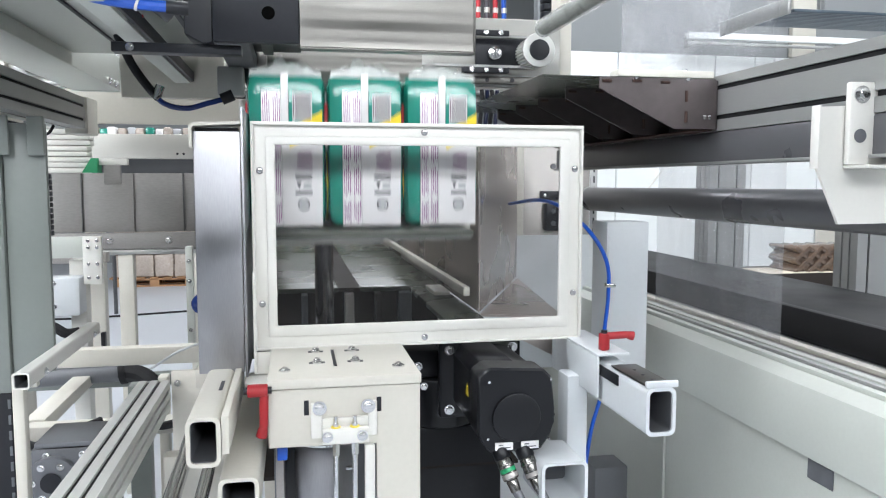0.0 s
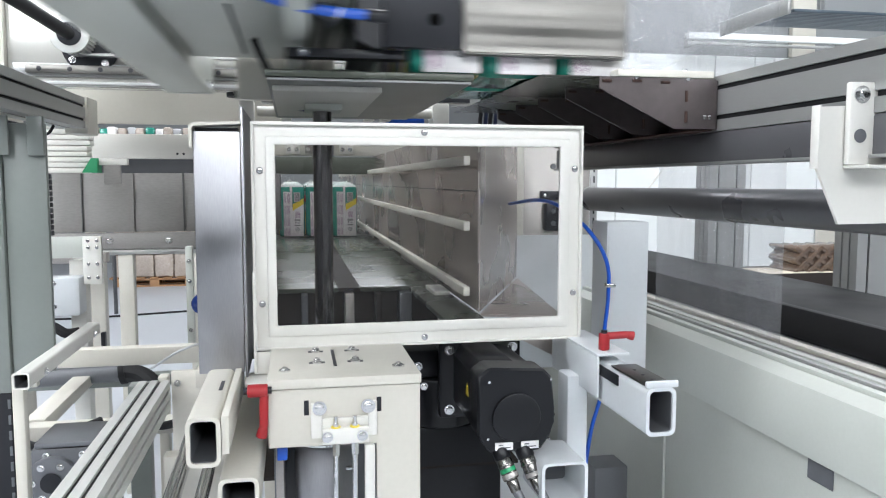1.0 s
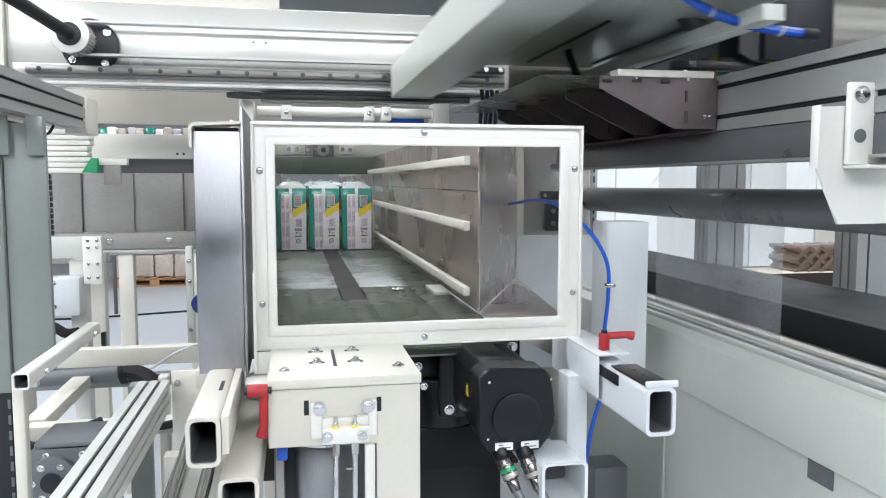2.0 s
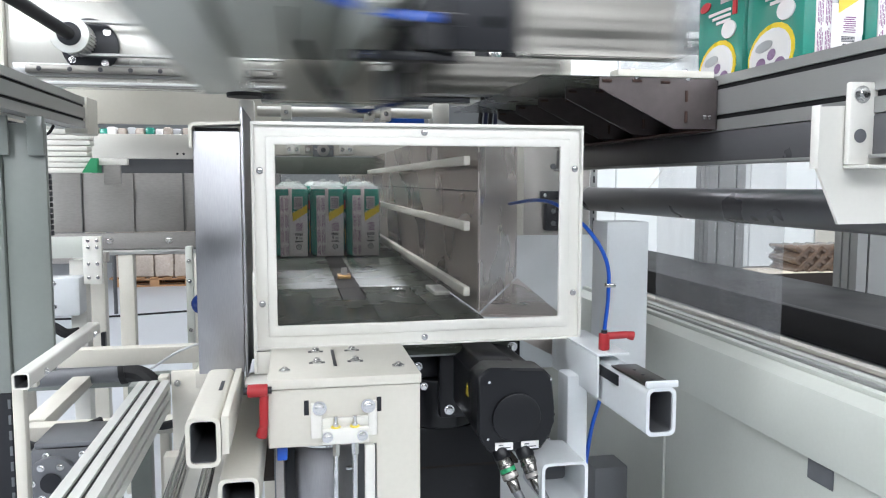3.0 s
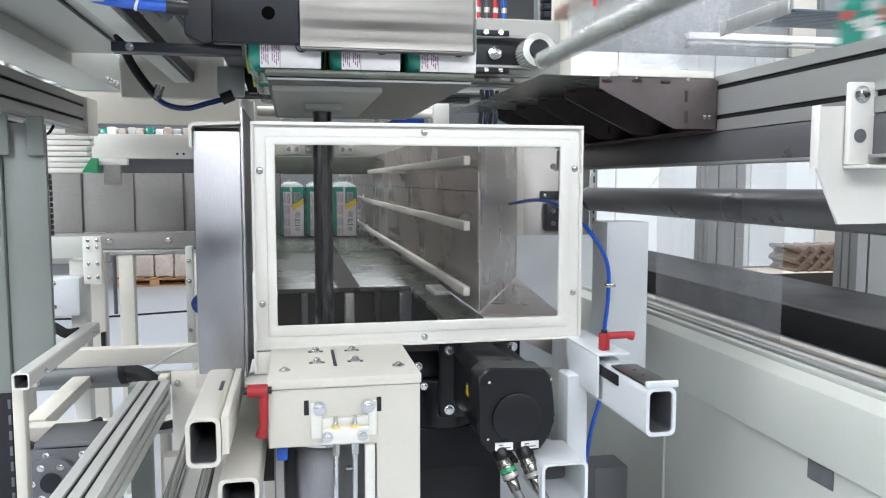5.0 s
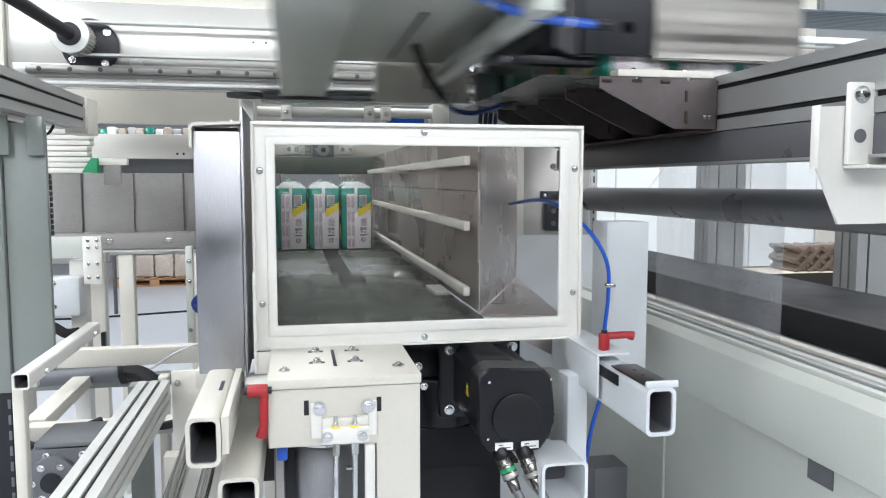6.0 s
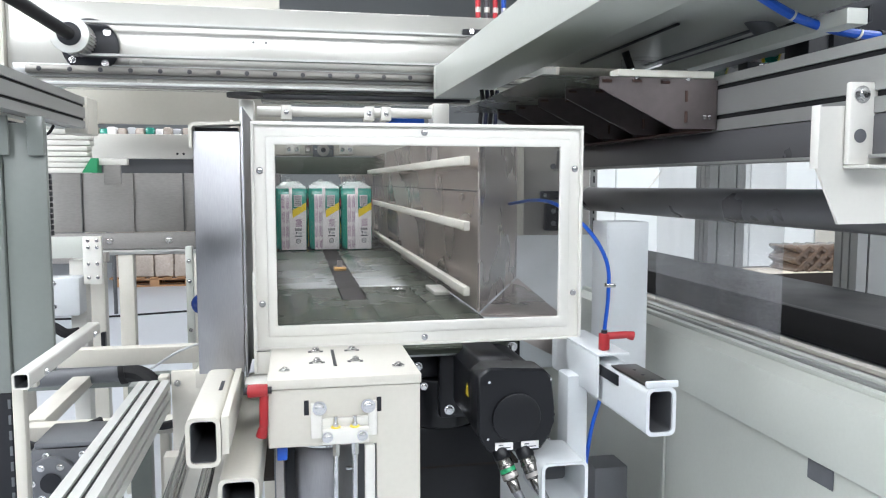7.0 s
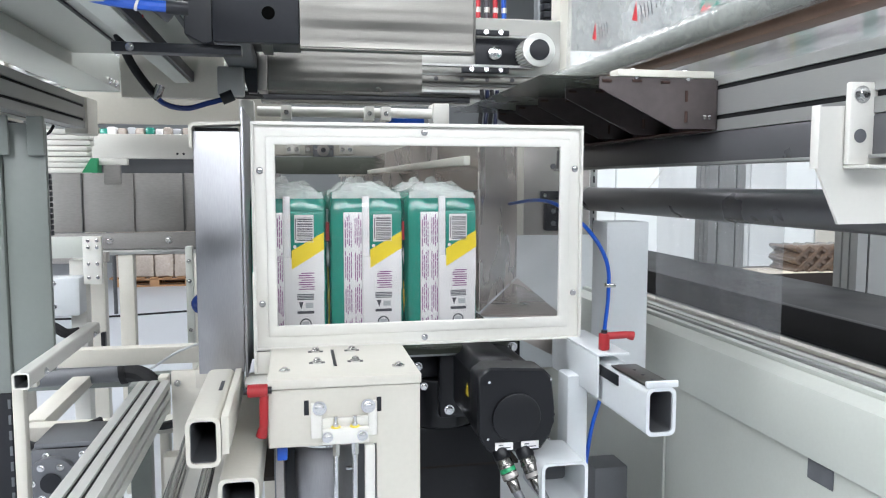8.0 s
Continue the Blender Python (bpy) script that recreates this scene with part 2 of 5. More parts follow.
def rhs(cx, cz, w, h, t, r, y0, y1, bm=None):
    """A hollow rectangular steel tube along y."""
    own = bmesh.new()
    loops = []
    for y in (y0, y1):
        for inset in (0, t):
            ww, hh = w - 2 * inset, h - 2 * inset
            loops.append([own.verts.new((x, y, z)) for x, z in rounded(cx, cz, ww, hh, max(r - inset * 0.6, 0.003))])
    n = len(loops[0])
    for i in range(n):
        j = (i + 1) % n
        own.faces.new((loops[0][i], loops[0][j], loops[2][j], loops[2][i]))
        own.faces.new((loops[1][i], loops[1][j], loops[3][j], loops[3][i]))
        own.faces.new((loops[0][i], loops[0][j], loops[1][j], loops[1][i]))
        own.faces.new((loops[2][i], loops[2][j], loops[3][j], loops[3][i]))
    return join(bm, own)


def ring(outer, inner, y0, y1, bevel=0.0015):
    """A flat rectangular frame in one piece; outer and inner are (x0, x1, z0, z1)."""
    own = bmesh.new()
    loops = []
    for y in (y0, y1):
        for a, b, c, d in (outer, inner):
            loops.append([own.verts.new(p) for p in ((a, y, c), (b, y, c), (b, y, d), (a, y, d))])
    for i in range(4):
        j = (i + 1) % 4
        for p, q in ((0, 1), (2, 3), (0, 2), (1, 3)):
            own.faces.new((loops[p][i], loops[p][j], loops[q][j], loops[q][i]))
    bmesh.ops.recalc_face_normals(own, faces=own.faces)
    es = [e for e in own.edges if e.calc_face_angle(0) > 0.5]
    bmesh.ops.bevel(own, geom=es, offset=bevel, segments=2, affect="EDGES", profile=0.5)
    return own


def slotted(u0, u1, v0, v1, slots_u, slots_v, sw=0.008, sd=0.009):
    """Outline of an extruded aluminium profile with slots in its four sides."""
    pts = [(u0, v0)]
    for s in slots_u:
        pts += [(s - sw / 2, v0), (s - sw / 2, v0 + sd), (s + sw / 2, v0 + sd), (s + sw / 2, v0)]
    pts.append((u1, v0))
    for s in slots_v:
        pts += [(u1, s - sw / 2), (u1 - sd, s - sw / 2), (u1 - sd, s + sw / 2), (u1, s + sw / 2)]
    pts.append((u1, v1))
    for s in reversed(slots_u):
        pts += [(s + sw / 2, v1), (s + sw / 2, v1 - sd), (s - sw / 2, v1 - sd), (s - sw / 2, v1)]
    pts.append((u0, v1))
    for s in reversed(slots_v):
        pts += [(u0, s + sw / 2), (u0 + sd, s + sw / 2), (u0 + sd, s - sw / 2), (u0, s - sw / 2)]
    return pts


def hose(points, r, bm=None, steps=8, seg=10):
    """A round hose through the given places."""
    own = bmesh.new()
    P = [Vector(p) for p in points]
    line = []
    for i in range(len(P) - 1):
        p0, p1, p2, p3 = P[max(i - 1, 0)], P[i], P[i + 1], P[min(i + 2, len(P) - 1)]
        for k in range(steps):
            t = k / steps
            line.append(0.5 * ((2 * p1) + (p2 - p0) * t + (2 * p0 - 5 * p1 + 4 * p2 - p3) * t * t + (3 * p1 - p0 - 3 * p2 + p3) * t ** 3))
    line.append(P[-1])
    rings = []
    for i, p in enumerate(line):
        d = (line[min(i + 1, len(line) - 1)] - line[max(i - 1, 0)]).normalized()
        u = d.cross(Vector((0.13, 0.31, 0.94))).normalized()
        w = d.cross(u)
        rings.append([own.verts.new(p + r * (math.cos(6.2832 * k / seg) * u + math.sin(6.2832 * k / seg) * w)) for k in range(seg)])
    for a, b in zip(rings, rings[1:]):
        for k in range(seg):
            own.faces.new((a[k], a[(k + 1) % seg], b[(k + 1) % seg], b[k]))
    own.faces.new(rings[0])
    own.faces.new(rings[-1])
    return join(bm, own)


def bolt(parent, p, n, r=0.006, h=0.005, mat=None, washer=True, name="bolt"):
    """A hexagon bolt with a washer at p, its head along n."""
    p, n = Vector(p), Vector(n).normalized()
    bm = bmesh.new()
    if washer:
        cyl(p - n * 0.002, p + n * 0.0015, r * 1.4, bm, 16)
    cyl(p, p + n * h, r, bm, 6, bevel=r * 0.12)
    cyl(p, p + n * (h + r * 0.25), r * 0.62, bm, 12)
    return part(name, bm, mat or BOLT, parent)


def profile_beam(at, outline, axis, a, b, strips, label, tone_mat=None):
    """A slotted aluminium beam with dark strips that stand for the shade in its visible slots."""
    t = thing("aluminium_profile", label, "profile beam", at, "aluminium profiles")
    part("extrusion", prism(outline, axis, a, b), tone_mat or ALU, t)
    # black strips added to draw the slots' shade
    for s in strips:
        part("slot_shade", box(*s, 0), RUBBER, t, "black strip standing for slot shade")
    return t


def enlarge(t, s, eye=(0, 0, 1.6)):
    """Scales a thing s times about the camera's eye, so that it still fits the camera's view from farther off."""
    c = Vector(eye)
    t.location = c + (Vector(t.location) - c) * s
    for ob in t.children_recursive:
        if ob.data.get("sized") is None:
            ob.data.transform(Matrix.Scale(s, 4))
            ob.data["sized"] = True

# ---- hall ----


def build_hall():
    solid("floor", box(-8, 12, -5, 16, -0.1, 0, 0), FLOOR, "pale grey painted concrete hall floor", "floor", kind="structure")
    solid("ceiling", box(-8.2, 12.2, -5.2, 16.2, 6.2, 6.35, 0), HALLCEIL, "light grey hall ceiling", "ceiling", kind="structure")
    solid("wall_north", box(-8.2, 12.2, 16.0, 16.2, 0, 6.2, 0), HALLWALL, "white panelled hall wall", "wall", kind="structure")
    solid("wall_south", box(-8.2, 12.2, -5.2, -5.0, 0, 6.2, 0), HALLWALL, "white panelled hall wall", "wall", kind="structure")
    solid("wall_west", box(-8.2, -8.0, -5, 16, 0, 6.2, 0), HALLWALL, "white panelled hall wall", "wall", kind="structure")
    solid("wall_east", box(12.0, 12.2, -5, 16, 0, 6.2, 0), HALLWALL, "white panelled hall wall", "wall", kind="structure")
    for lx, ly, lz, turn, watts in UNSEEN_LAMPS:
        # low lamps are added helpers out of view, given rods to hang on
        hung = lz < 5
        lamp = thing("unseen_hall_lamp", "added unseen hall lamp hanging on rods" if hung else "unseen long white ceiling lamp with bright diffuser", "lamp", (lx, ly, lz), "hall ceiling lamps")
        tip = pose(lx, ly, lz, 50 if hung else 0, 0, turn)
        for name, bm, mat, label in (("housing", box(-1.75, 1.75, -0.65, 0.65, 0.02, 0.2, 0.02), WHITE, ""), ("diffuser", box(-1.7, 1.7, -0.6, 0.6, -0.01, 0.015, 0.005), LAMPGLOW, "glowing lamp diffuser")):
            bm.transform(tip)
            part(name, bm, mat, lamp, label)
        if hung:
            for sx in (-1.5, 1.5):
                foot = tip @ Vector((sx, 0.05, 0.12))
                part("hanger_rod", cyl(foot, (foot.x, foot.y, 6.2), 0.012, seg=10), ALU, lamp)


def pallet(x, y, group):
    t = thing("pallet", "wooden pallet standing on the hall floor", "pallet", (x, y, 0), group)
    for i in range(7):
        px = x - 0.58 + i * 0.193
        part("deck_board", box(px - 0.06, px + 0.06, y - 0.4, y + 0.4, 0.122, 0.144, 0.003), WOOD, t)
    for i in (-1, 0, 1):
        for j in (-1, 0, 1):
            part("block", box(x + i * 0.52 - 0.07, x + i * 0.52 + 0.07, y + j * 0.33 - 0.06, y + j * 0.33 + 0.06, 0.022, 0.1, 0.003), WOOD, t)
        part("stringer", box(x - 0.6, x + 0.6, y + i * 0.33 - 0.05, y + i * 0.33 + 0.05, 0.1, 0.122, 0.002), WOOD, t)
        part("skid", box(x - 0.6, x + 0.6, y + i * 0.33 - 0.05, y + i * 0.33 + 0.05, 0.0, 0.022, 0.002), WOOD, t)
    return t


def wrapped_load(x, y, w, d, z0, h, label, n, rows, mat):
    """Cartons under crumpled clear wrap."""
    t = thing("wrapped_load", label, "wrapped goods", (x, y, z0))
    hh = h / rows
    for i in range(n):
        for k in range(rows):
            xx = x - w / 2 + (i + 0.5) * w / n
            bm = box(xx - w / n / 2 + 0.004, xx + w / n / 2 - 0.004, y - d / 2 + random.uniform(0, 0.02), y + d / 2, z0 + k * hh, z0 + (k + 1) * hh - 0.003, min(0.03, hh * 0.25))
            bmesh.ops.subdivide_edges(bm, edges=[e for e in bm.edges if e.calc_length() > 0.1], cuts=2, use_grid_fill=True)
            for v in bm.verts:
                v.co += 0.012 * noise.noise_vector(v.co * 7)
                v.co.z = max(v.co.z, z0)
            part("carton", bm, mat, t)


def woven_bundle(x, y, w, d, z0, h):
    """Small brown packs stacked crosswise under shiny wrap."""
    t = thing("pack_bundle", "brown bundle of small packs stacked crosswise on the bench", "wrapped goods", (x, y, z0))
    part("core", box(x - w / 2 + 0.03, x + w / 2 - 0.03, y - d / 2 + 0.035, y + d / 2, z0, z0 + h - 0.03, 0.01), BROWNPACK, t)
    n, rows = 11, 4
    for k in range(rows):
        for i in range(n):
            cx, cz = x - w / 2 + (i + 0.5) * w / n, z0 + (k + 0.5) * h / rows
            lean = radians(38 if (i + k) % 2 else -38)
            bm = box(-0.05, 0.05, -d / 2, d / 2, -0.020, 0.020, 0.012)
            bm.transform(Matrix.Translation((cx, y + 0.012 * ((i * 3 + k) % 2), cz)) @ Matrix.Rotation(lean, 4, "Y"))
            for v in bm.verts:
                v.co.z = max(v.co.z, z0)
            part("small_pack", bm, BROWNPACK, t)


# ---- machine ----


def build_window_guard():
    """White angle frame with a clear pane, in front of the lift."""
    t = thing("window_guard", "white steel window frame with clear pane and bolts", "machine guard", (0.254, 1.5, 1.278))
    x0, x1, z0, z1, w = -0.073, 0.577, 1.278, 1.706, 0.043
    part("outer_frame", ring((x0, x1, z0, z1), (x0 + 0.030, x1 - 0.030, z0 + 0.030, z1 - 0.028), 1.5, 1.506), WHITE, t)
    part("inner_frame", ring((x0 + 0.0215, x1 - 0.0215, z0 + 0.0215, z1 - 0.0205), (x0 + w - 0.004, x1 - w, z0 + w, z1 - w + 0.006), 1.4955, 1.5055, 0.003), WHITE, t, "raised white inner frame")
    part("lip", ring((x0 - 0.005, x1 + 0.004, z0 - 0.003, z1 + 0.006), (x0 + 0.0005, x1 - 0.0005, z0 + 0.0005, z1 - 0.0005), 1.489, 1.512, 0.0012), WHITE, t)
    pane = part("pane", box(x0 + 0.02, x1 - 0.02, 1.5065, 1.5105, z0 + 0.02, z1 - 0.02, 0), PANE, t, "clear polycarbonate pane")
    pane.visible_shadow = False
    for bx, bz in ((0.254, 1.6955), (0.254, 1.2885), (-0.062, 1.62), (-0.062, 1.365), (0.566, 1.625), (0.566, 1.37)):
        bolt(t, (bx, 1.499, bz), (0, -1, 0), 0.0046, 0.004)
    part("foot", box(-0.073, -0.031, 1.468, 1.474, 1.236, 1.2775, 0.001), WHITE, t)
    part("foot_flange", box(-0.092, -0.031, 1.40, 1.474, 1.2305, 1.2355, 0.001), WHITE, t)
    part("edge_strip", box(-0.078, -0.0725, 1.462, 1.4675, 1.237, 1.43, 0.001), WHITE, t)


def build_steel_panel():
    t = thing("steel_side_panel", "brushed stainless steel guard panel beside the window", "guard panel", (-0.134, 1.47, 1.245))
    part("face", box(-0.176, -0.094, 1.45, 1.456, 1.245, 1.69, 0.0015), STEEL, t)
    part("return_edge", box(-0.093, -0.0885, 1.45, 1.95, 1.235, 1.735, 0.001), STEEL, t)
    part("top_cap", prism([(-0.182, 1.66), (-0.182, 1.70), (-0.175, 1.705), (-0.092, 1.708), (-0.092, 1.703), (-0.173, 1.699), (-0.177, 1.694), (-0.177, 1.66)], "y", 1.44, 1.5), CREAM, t, "cream folded cap")
    part("seal", box(-0.174, -0.098, 1.46, 1.49, 1.691, 1.697, 0.001), RUBBER, t, "black rubber seal")
    part("side", box(-0.177, -0.1735, 1.457, 1.95, 1.245, 1.69, 0.001), STEEL, t)


def build_tubes():
    """Hollow steel tubes that carry the guard, open towards the viewer."""
    t = thing("support_tube", "white painted hollow steel tube with open end", "steel tube", (-0.137, 1.4, 1.178), "hollow support tubes")
    part("tube", rhs(-0.137, 1.215, 0.05, 0.076, 0.006, 0.012, 1.15, 1.95), CREAM, t)
    part("bore", rhs(-0.137, 1.215, 0.0374, 0.0634, 0.001, 0.006, 1.154, 1.920), BORE, t, "raw steel inside, darkened for shade")
    part("slide_plate", box(-0.111, -0.100, 1.152, 1.5, 1.195, 1.253, 0.001), CREAM, t)
    # plug added inside the tube to darken it like shade
    part("shade_plug", box(-0.156, -0.118, 1.34, 1.35, 1.183, 1.247, 0), VOID, t)
    part("slot", box(-0.128, -0.122, 1.3, 1.36, 1.2525, 1.2538, 0), BLACK, t)
    t = thing("support_tube", "white painted hollow steel tube with open end", "steel tube", (0.59, 1.4, 1.174), "hollow support tubes")
    part("tube", rhs(0.5915, 1.219, 0.053, 0.082, 0.006, 0.012, 1.15, 1.62), COOLWHITE, t)
    part("bore", rhs(0.5915, 1.219, 0.0404, 0.0694, 0.001, 0.006, 1.154, 1.590), BORE, t, "raw steel inside, darkened for shade")
    part("cap_plate", box(0.567, 0.616, 1.1545, 1.3, 1.2605, 1.2645, 0.001), STEELH, t, "bare steel scale plate")
    part("cap_lip", box(0.563, 0.62, 1.146, 1.154, 1.2605, 1.272, 0.002), COOLWHITE, t)
    part("black_strip", box(0.5625, 0.5648, 1.26, 1.36, 1.235, 1.255, 0.0005), BLACK, t, "black scale strip")
    for k in range(3):
        part("screw_hole", cyl((0.592, 1.185 + k * 0.035, 1.2644), (0.592, 1.185 + k * 0.035, 1.2649), 0.003, seg=10), BLACK, t)
    part("shade_plug", box(0.571, 0.612, 1.4, 1.41, 1.184, 1.254, 0), VOID, t)
    t = thing("clamp_bracket", "white folded clamp bracket on the support tube", "bracket", (0.585, 1.45, 1.19))
    part("flange", box(0.552, 0.617, 1.33, 1.56, 1.273, 1.278, 0.001), COOLWHITE, t)
    part("web", box(0.552, 0.557, 1.33, 1.56, 1.195, 1.2725, 0.001), COOLWHITE, t)
    t = thing("support_tube", "white painted hollow steel tube with open end", "steel tube", (-0.085, 1.2, 1.0), "hollow support tubes")
    part("tube", rhs(-0.088, 1.12, 0.06, 0.075, 0.006, 0.012, 1.15, 1.8), CREAM, t)
    part("bore", rhs(-0.088, 1.12, 0.0474, 0.0624, 0.001, 0.006, 1.154, 1.770), BORE, t, "raw steel inside, darkened for shade")
    part("shade_plug", box(-0.112, -0.064, 1.3, 1.31, 1.089, 1.151, 0), VOID, t)
    t = thing("support_tube", "white painted hollow steel tube with open end", "steel tube", (0.48, 1.5, 1.0), "hollow support tubes")
    part("tube", rhs(0.4815, 1.046, 0.089, 0.08, 0.006, 0.012, 1.3, 1.419), COOLWHITE, t)
    part("shade_plug", box(0.4435, 0.5195, 1.405, 1.41, 1.0125, 1.0795, 0), GREYPAINT, t)
    part("upright", box(0.528, 0.572, 1.42, 1.48, 0.0, 1.215, 0.006), COOLWHITE, t)


def lever(at, axis_up, arm, group):
    """Red adjustable clamping lever."""
    t = thing("clamping_lever", "red plastic clamping lever with black steel stud", "lever", at, group)
    c, up, arm = Vector(at), Vector(axis_up).normalized(), Vector(arm)
    part("stud", cyl(c - up * 0.006, c + up * 0.038, 0.006, seg=14), BLACK, t)
    part("hub", cyl(c, c + up * 0.032, 0.0105, seg=18, bevel=0.002), RED, t)
    a, b = c + up * 0.026, c + up * 0.026 + arm
    bm = cyl(a, a + (b - a) * 0.8, 0.0072, seg=14, bevel=0.002)
    cyl(a + (b - a) * 0.75, b - up * 0.004, 0.0072, bm, 14, bevel=0.003, r2=0.0095)
    part("handle", bm, RED, t)


def build_table():
    """White block with bolted sensor bracket below the window."""
    t = thing("machine_block", "cream white machined block with bolts and slotted bracket", "machine block", (0.08, 1.35, 0.95))
    part("top_plate", box(-0.047, 0.206, 1.25, 1.53, 1.262, 1.278, 0.0015), CREAM, t)
    part("front_plate", prism([(-0.047, 1.162), (0.132, 1.162), (0.132, 0.7), (0.205, 0.7), (0.205, 1.2612), (-0.047, 1.2612)], "y", 1.258, 1.275, bevel=0.0015), CREAM, t)
    part("side_plate", box(0.189, 0.2045, 1.2755, 1.36, 0.7, 1.2612, 0.0015), CREAM, t)
    part("weld_seam", hose([(-0.046, 1.2585, 1.2612), (0.08, 1.2585, 1.2614), (0.204, 1.2585, 1.2612)], 0.0012, seg=6), CREAM, t)
    part("upright", box(-0.04, -0.025, 1.4, 1.499, 0.7, 1.261, 0.002), DULLSTEEL, t)
    part("slot", box(0.064, 0.070, 1.33, 1.46, 1.2781, 1.279, 0), BLACK, t)
    for bx in (0.036, 0.104):
        for by in (1.36, 1.45):
            part("bolt_slot", box(bx - 0.014, bx + 0.014, by - 0.006, by + 0.006, 1.2782, 1.2788, 0), BLACK, t)
            bolt(t, (bx, by, 1.2795), (0, 0, 1), 0.007, 0.006)
    bolt(t, (0.175, 1.31, 1.279), (0, 0, 1), 0.008, 0.004)
    bolt(t, (-0.02, 1.31, 1.279), (0, 0, 1), 0.007, 0.004)
    for bx in (0.015, 0.135):
        part("slot", box(bx - 0.004, bx + 0.004, 1.2572, 1.2582, 1.215, 1.24, 0), BLACK, t)
    # dark sheet added for the shadows behind rods and cylinder
    part("shade_plate", box(-0.046, 0.205, 1.5, 1.515, 0.7, 1.2, 0.002), GREYPAINT, t, "dark grey sheet standing for shade")
    t = thing("sensor_bracket", "white bolted bracket with two rod ends", "bracket", (0.08, 1.25, 1.14))
    for a, b in ((0.022, 0.0395), (0.1165, 0.131)):
        part("leg", box(a, b, 1.25, 1.257, 1.177, 1.236, 0.0015), WHITE, t)
    part("plate", box(0.0397, 0.1163, 1.25, 1.257, 1.177, 1.21, 0.0015), WHITE, t)
    part("bar", box(0.04, 0.116, 1.236, 1.249, 1.17, 1.196, 0.0015), WHITE, t)
    for bx, bz, r in ((0.036, 1.228, 0.0085), (0.116, 1.228, 0.0085), (0.048, 1.183, 0.0065), (0.105, 1.183, 0.0065)):
        bolt(t, (bx, 1.249 if bz > 1.2 else 1.235, bz), (0, -1, 0), r, 0.006)
    for bx in (0.062, 0.093):
        bm = cyl((bx, 1.243, 1.196), (bx, 1.243, 1.203), 0.005, seg=12)
        cyl((bx, 1.243, 1.203), (bx, 1.243, 1.215), 0.0035, bm, 12)
        part("nipple", bm, BOLT, t)
        part("washer", cyl((bx, 1.243, 1.1962), (bx, 1.243, 1.198), 0.008, seg=14), YELLOW, t, "brass yellow washer")
        bm = cyl((bx, 1.243, 0.8), (bx, 1.243, 1.17), 0.0045, seg=12)
        cyl((bx, 1.243, 1.15), (bx, 1.243, 1.17), 0.0065, bm, 6)
        part("rod", bm, CHROME, t, "bright steel rod")
    part("white_rail", box(0.11, 0.127, 1.25, 1.262, 1.06, 1.161, 0.002), WHITE, t)
    t = thing("air_cylinder", "dull silver pneumatic cylinder behind the rods", "air cylinder", (0.05, 1.42, 0.7))
    part("barrel", cyl((0.05, 1.42, 0.7), (0.05, 1.42, 1.12), 0.055, seg=36, bevel=0.004), STEEL, t)
    part("cap", cyl((0.05, 1.42, 1.127), (0.05, 1.42, 1.16), 0.05, seg=36, bevel=0.004), STEEL, t)
    part("band", cyl((0.05, 1.42, 1.1205), (0.05, 1.42, 1.1265), 0.057, seg=36, bevel=0.001), CHROME, t, "bright clamp band")
    part("band_screw", cyl((0.085, 1.352, 1.085), (0.097, 1.352, 1.085), 0.004, seg=10), CHROME, t)
    part("blue_fitting", box(-0.035, -0.017, 1.3, 1.32, 1.125, 1.16, 0.002), BLUE, t, "blue fitting")


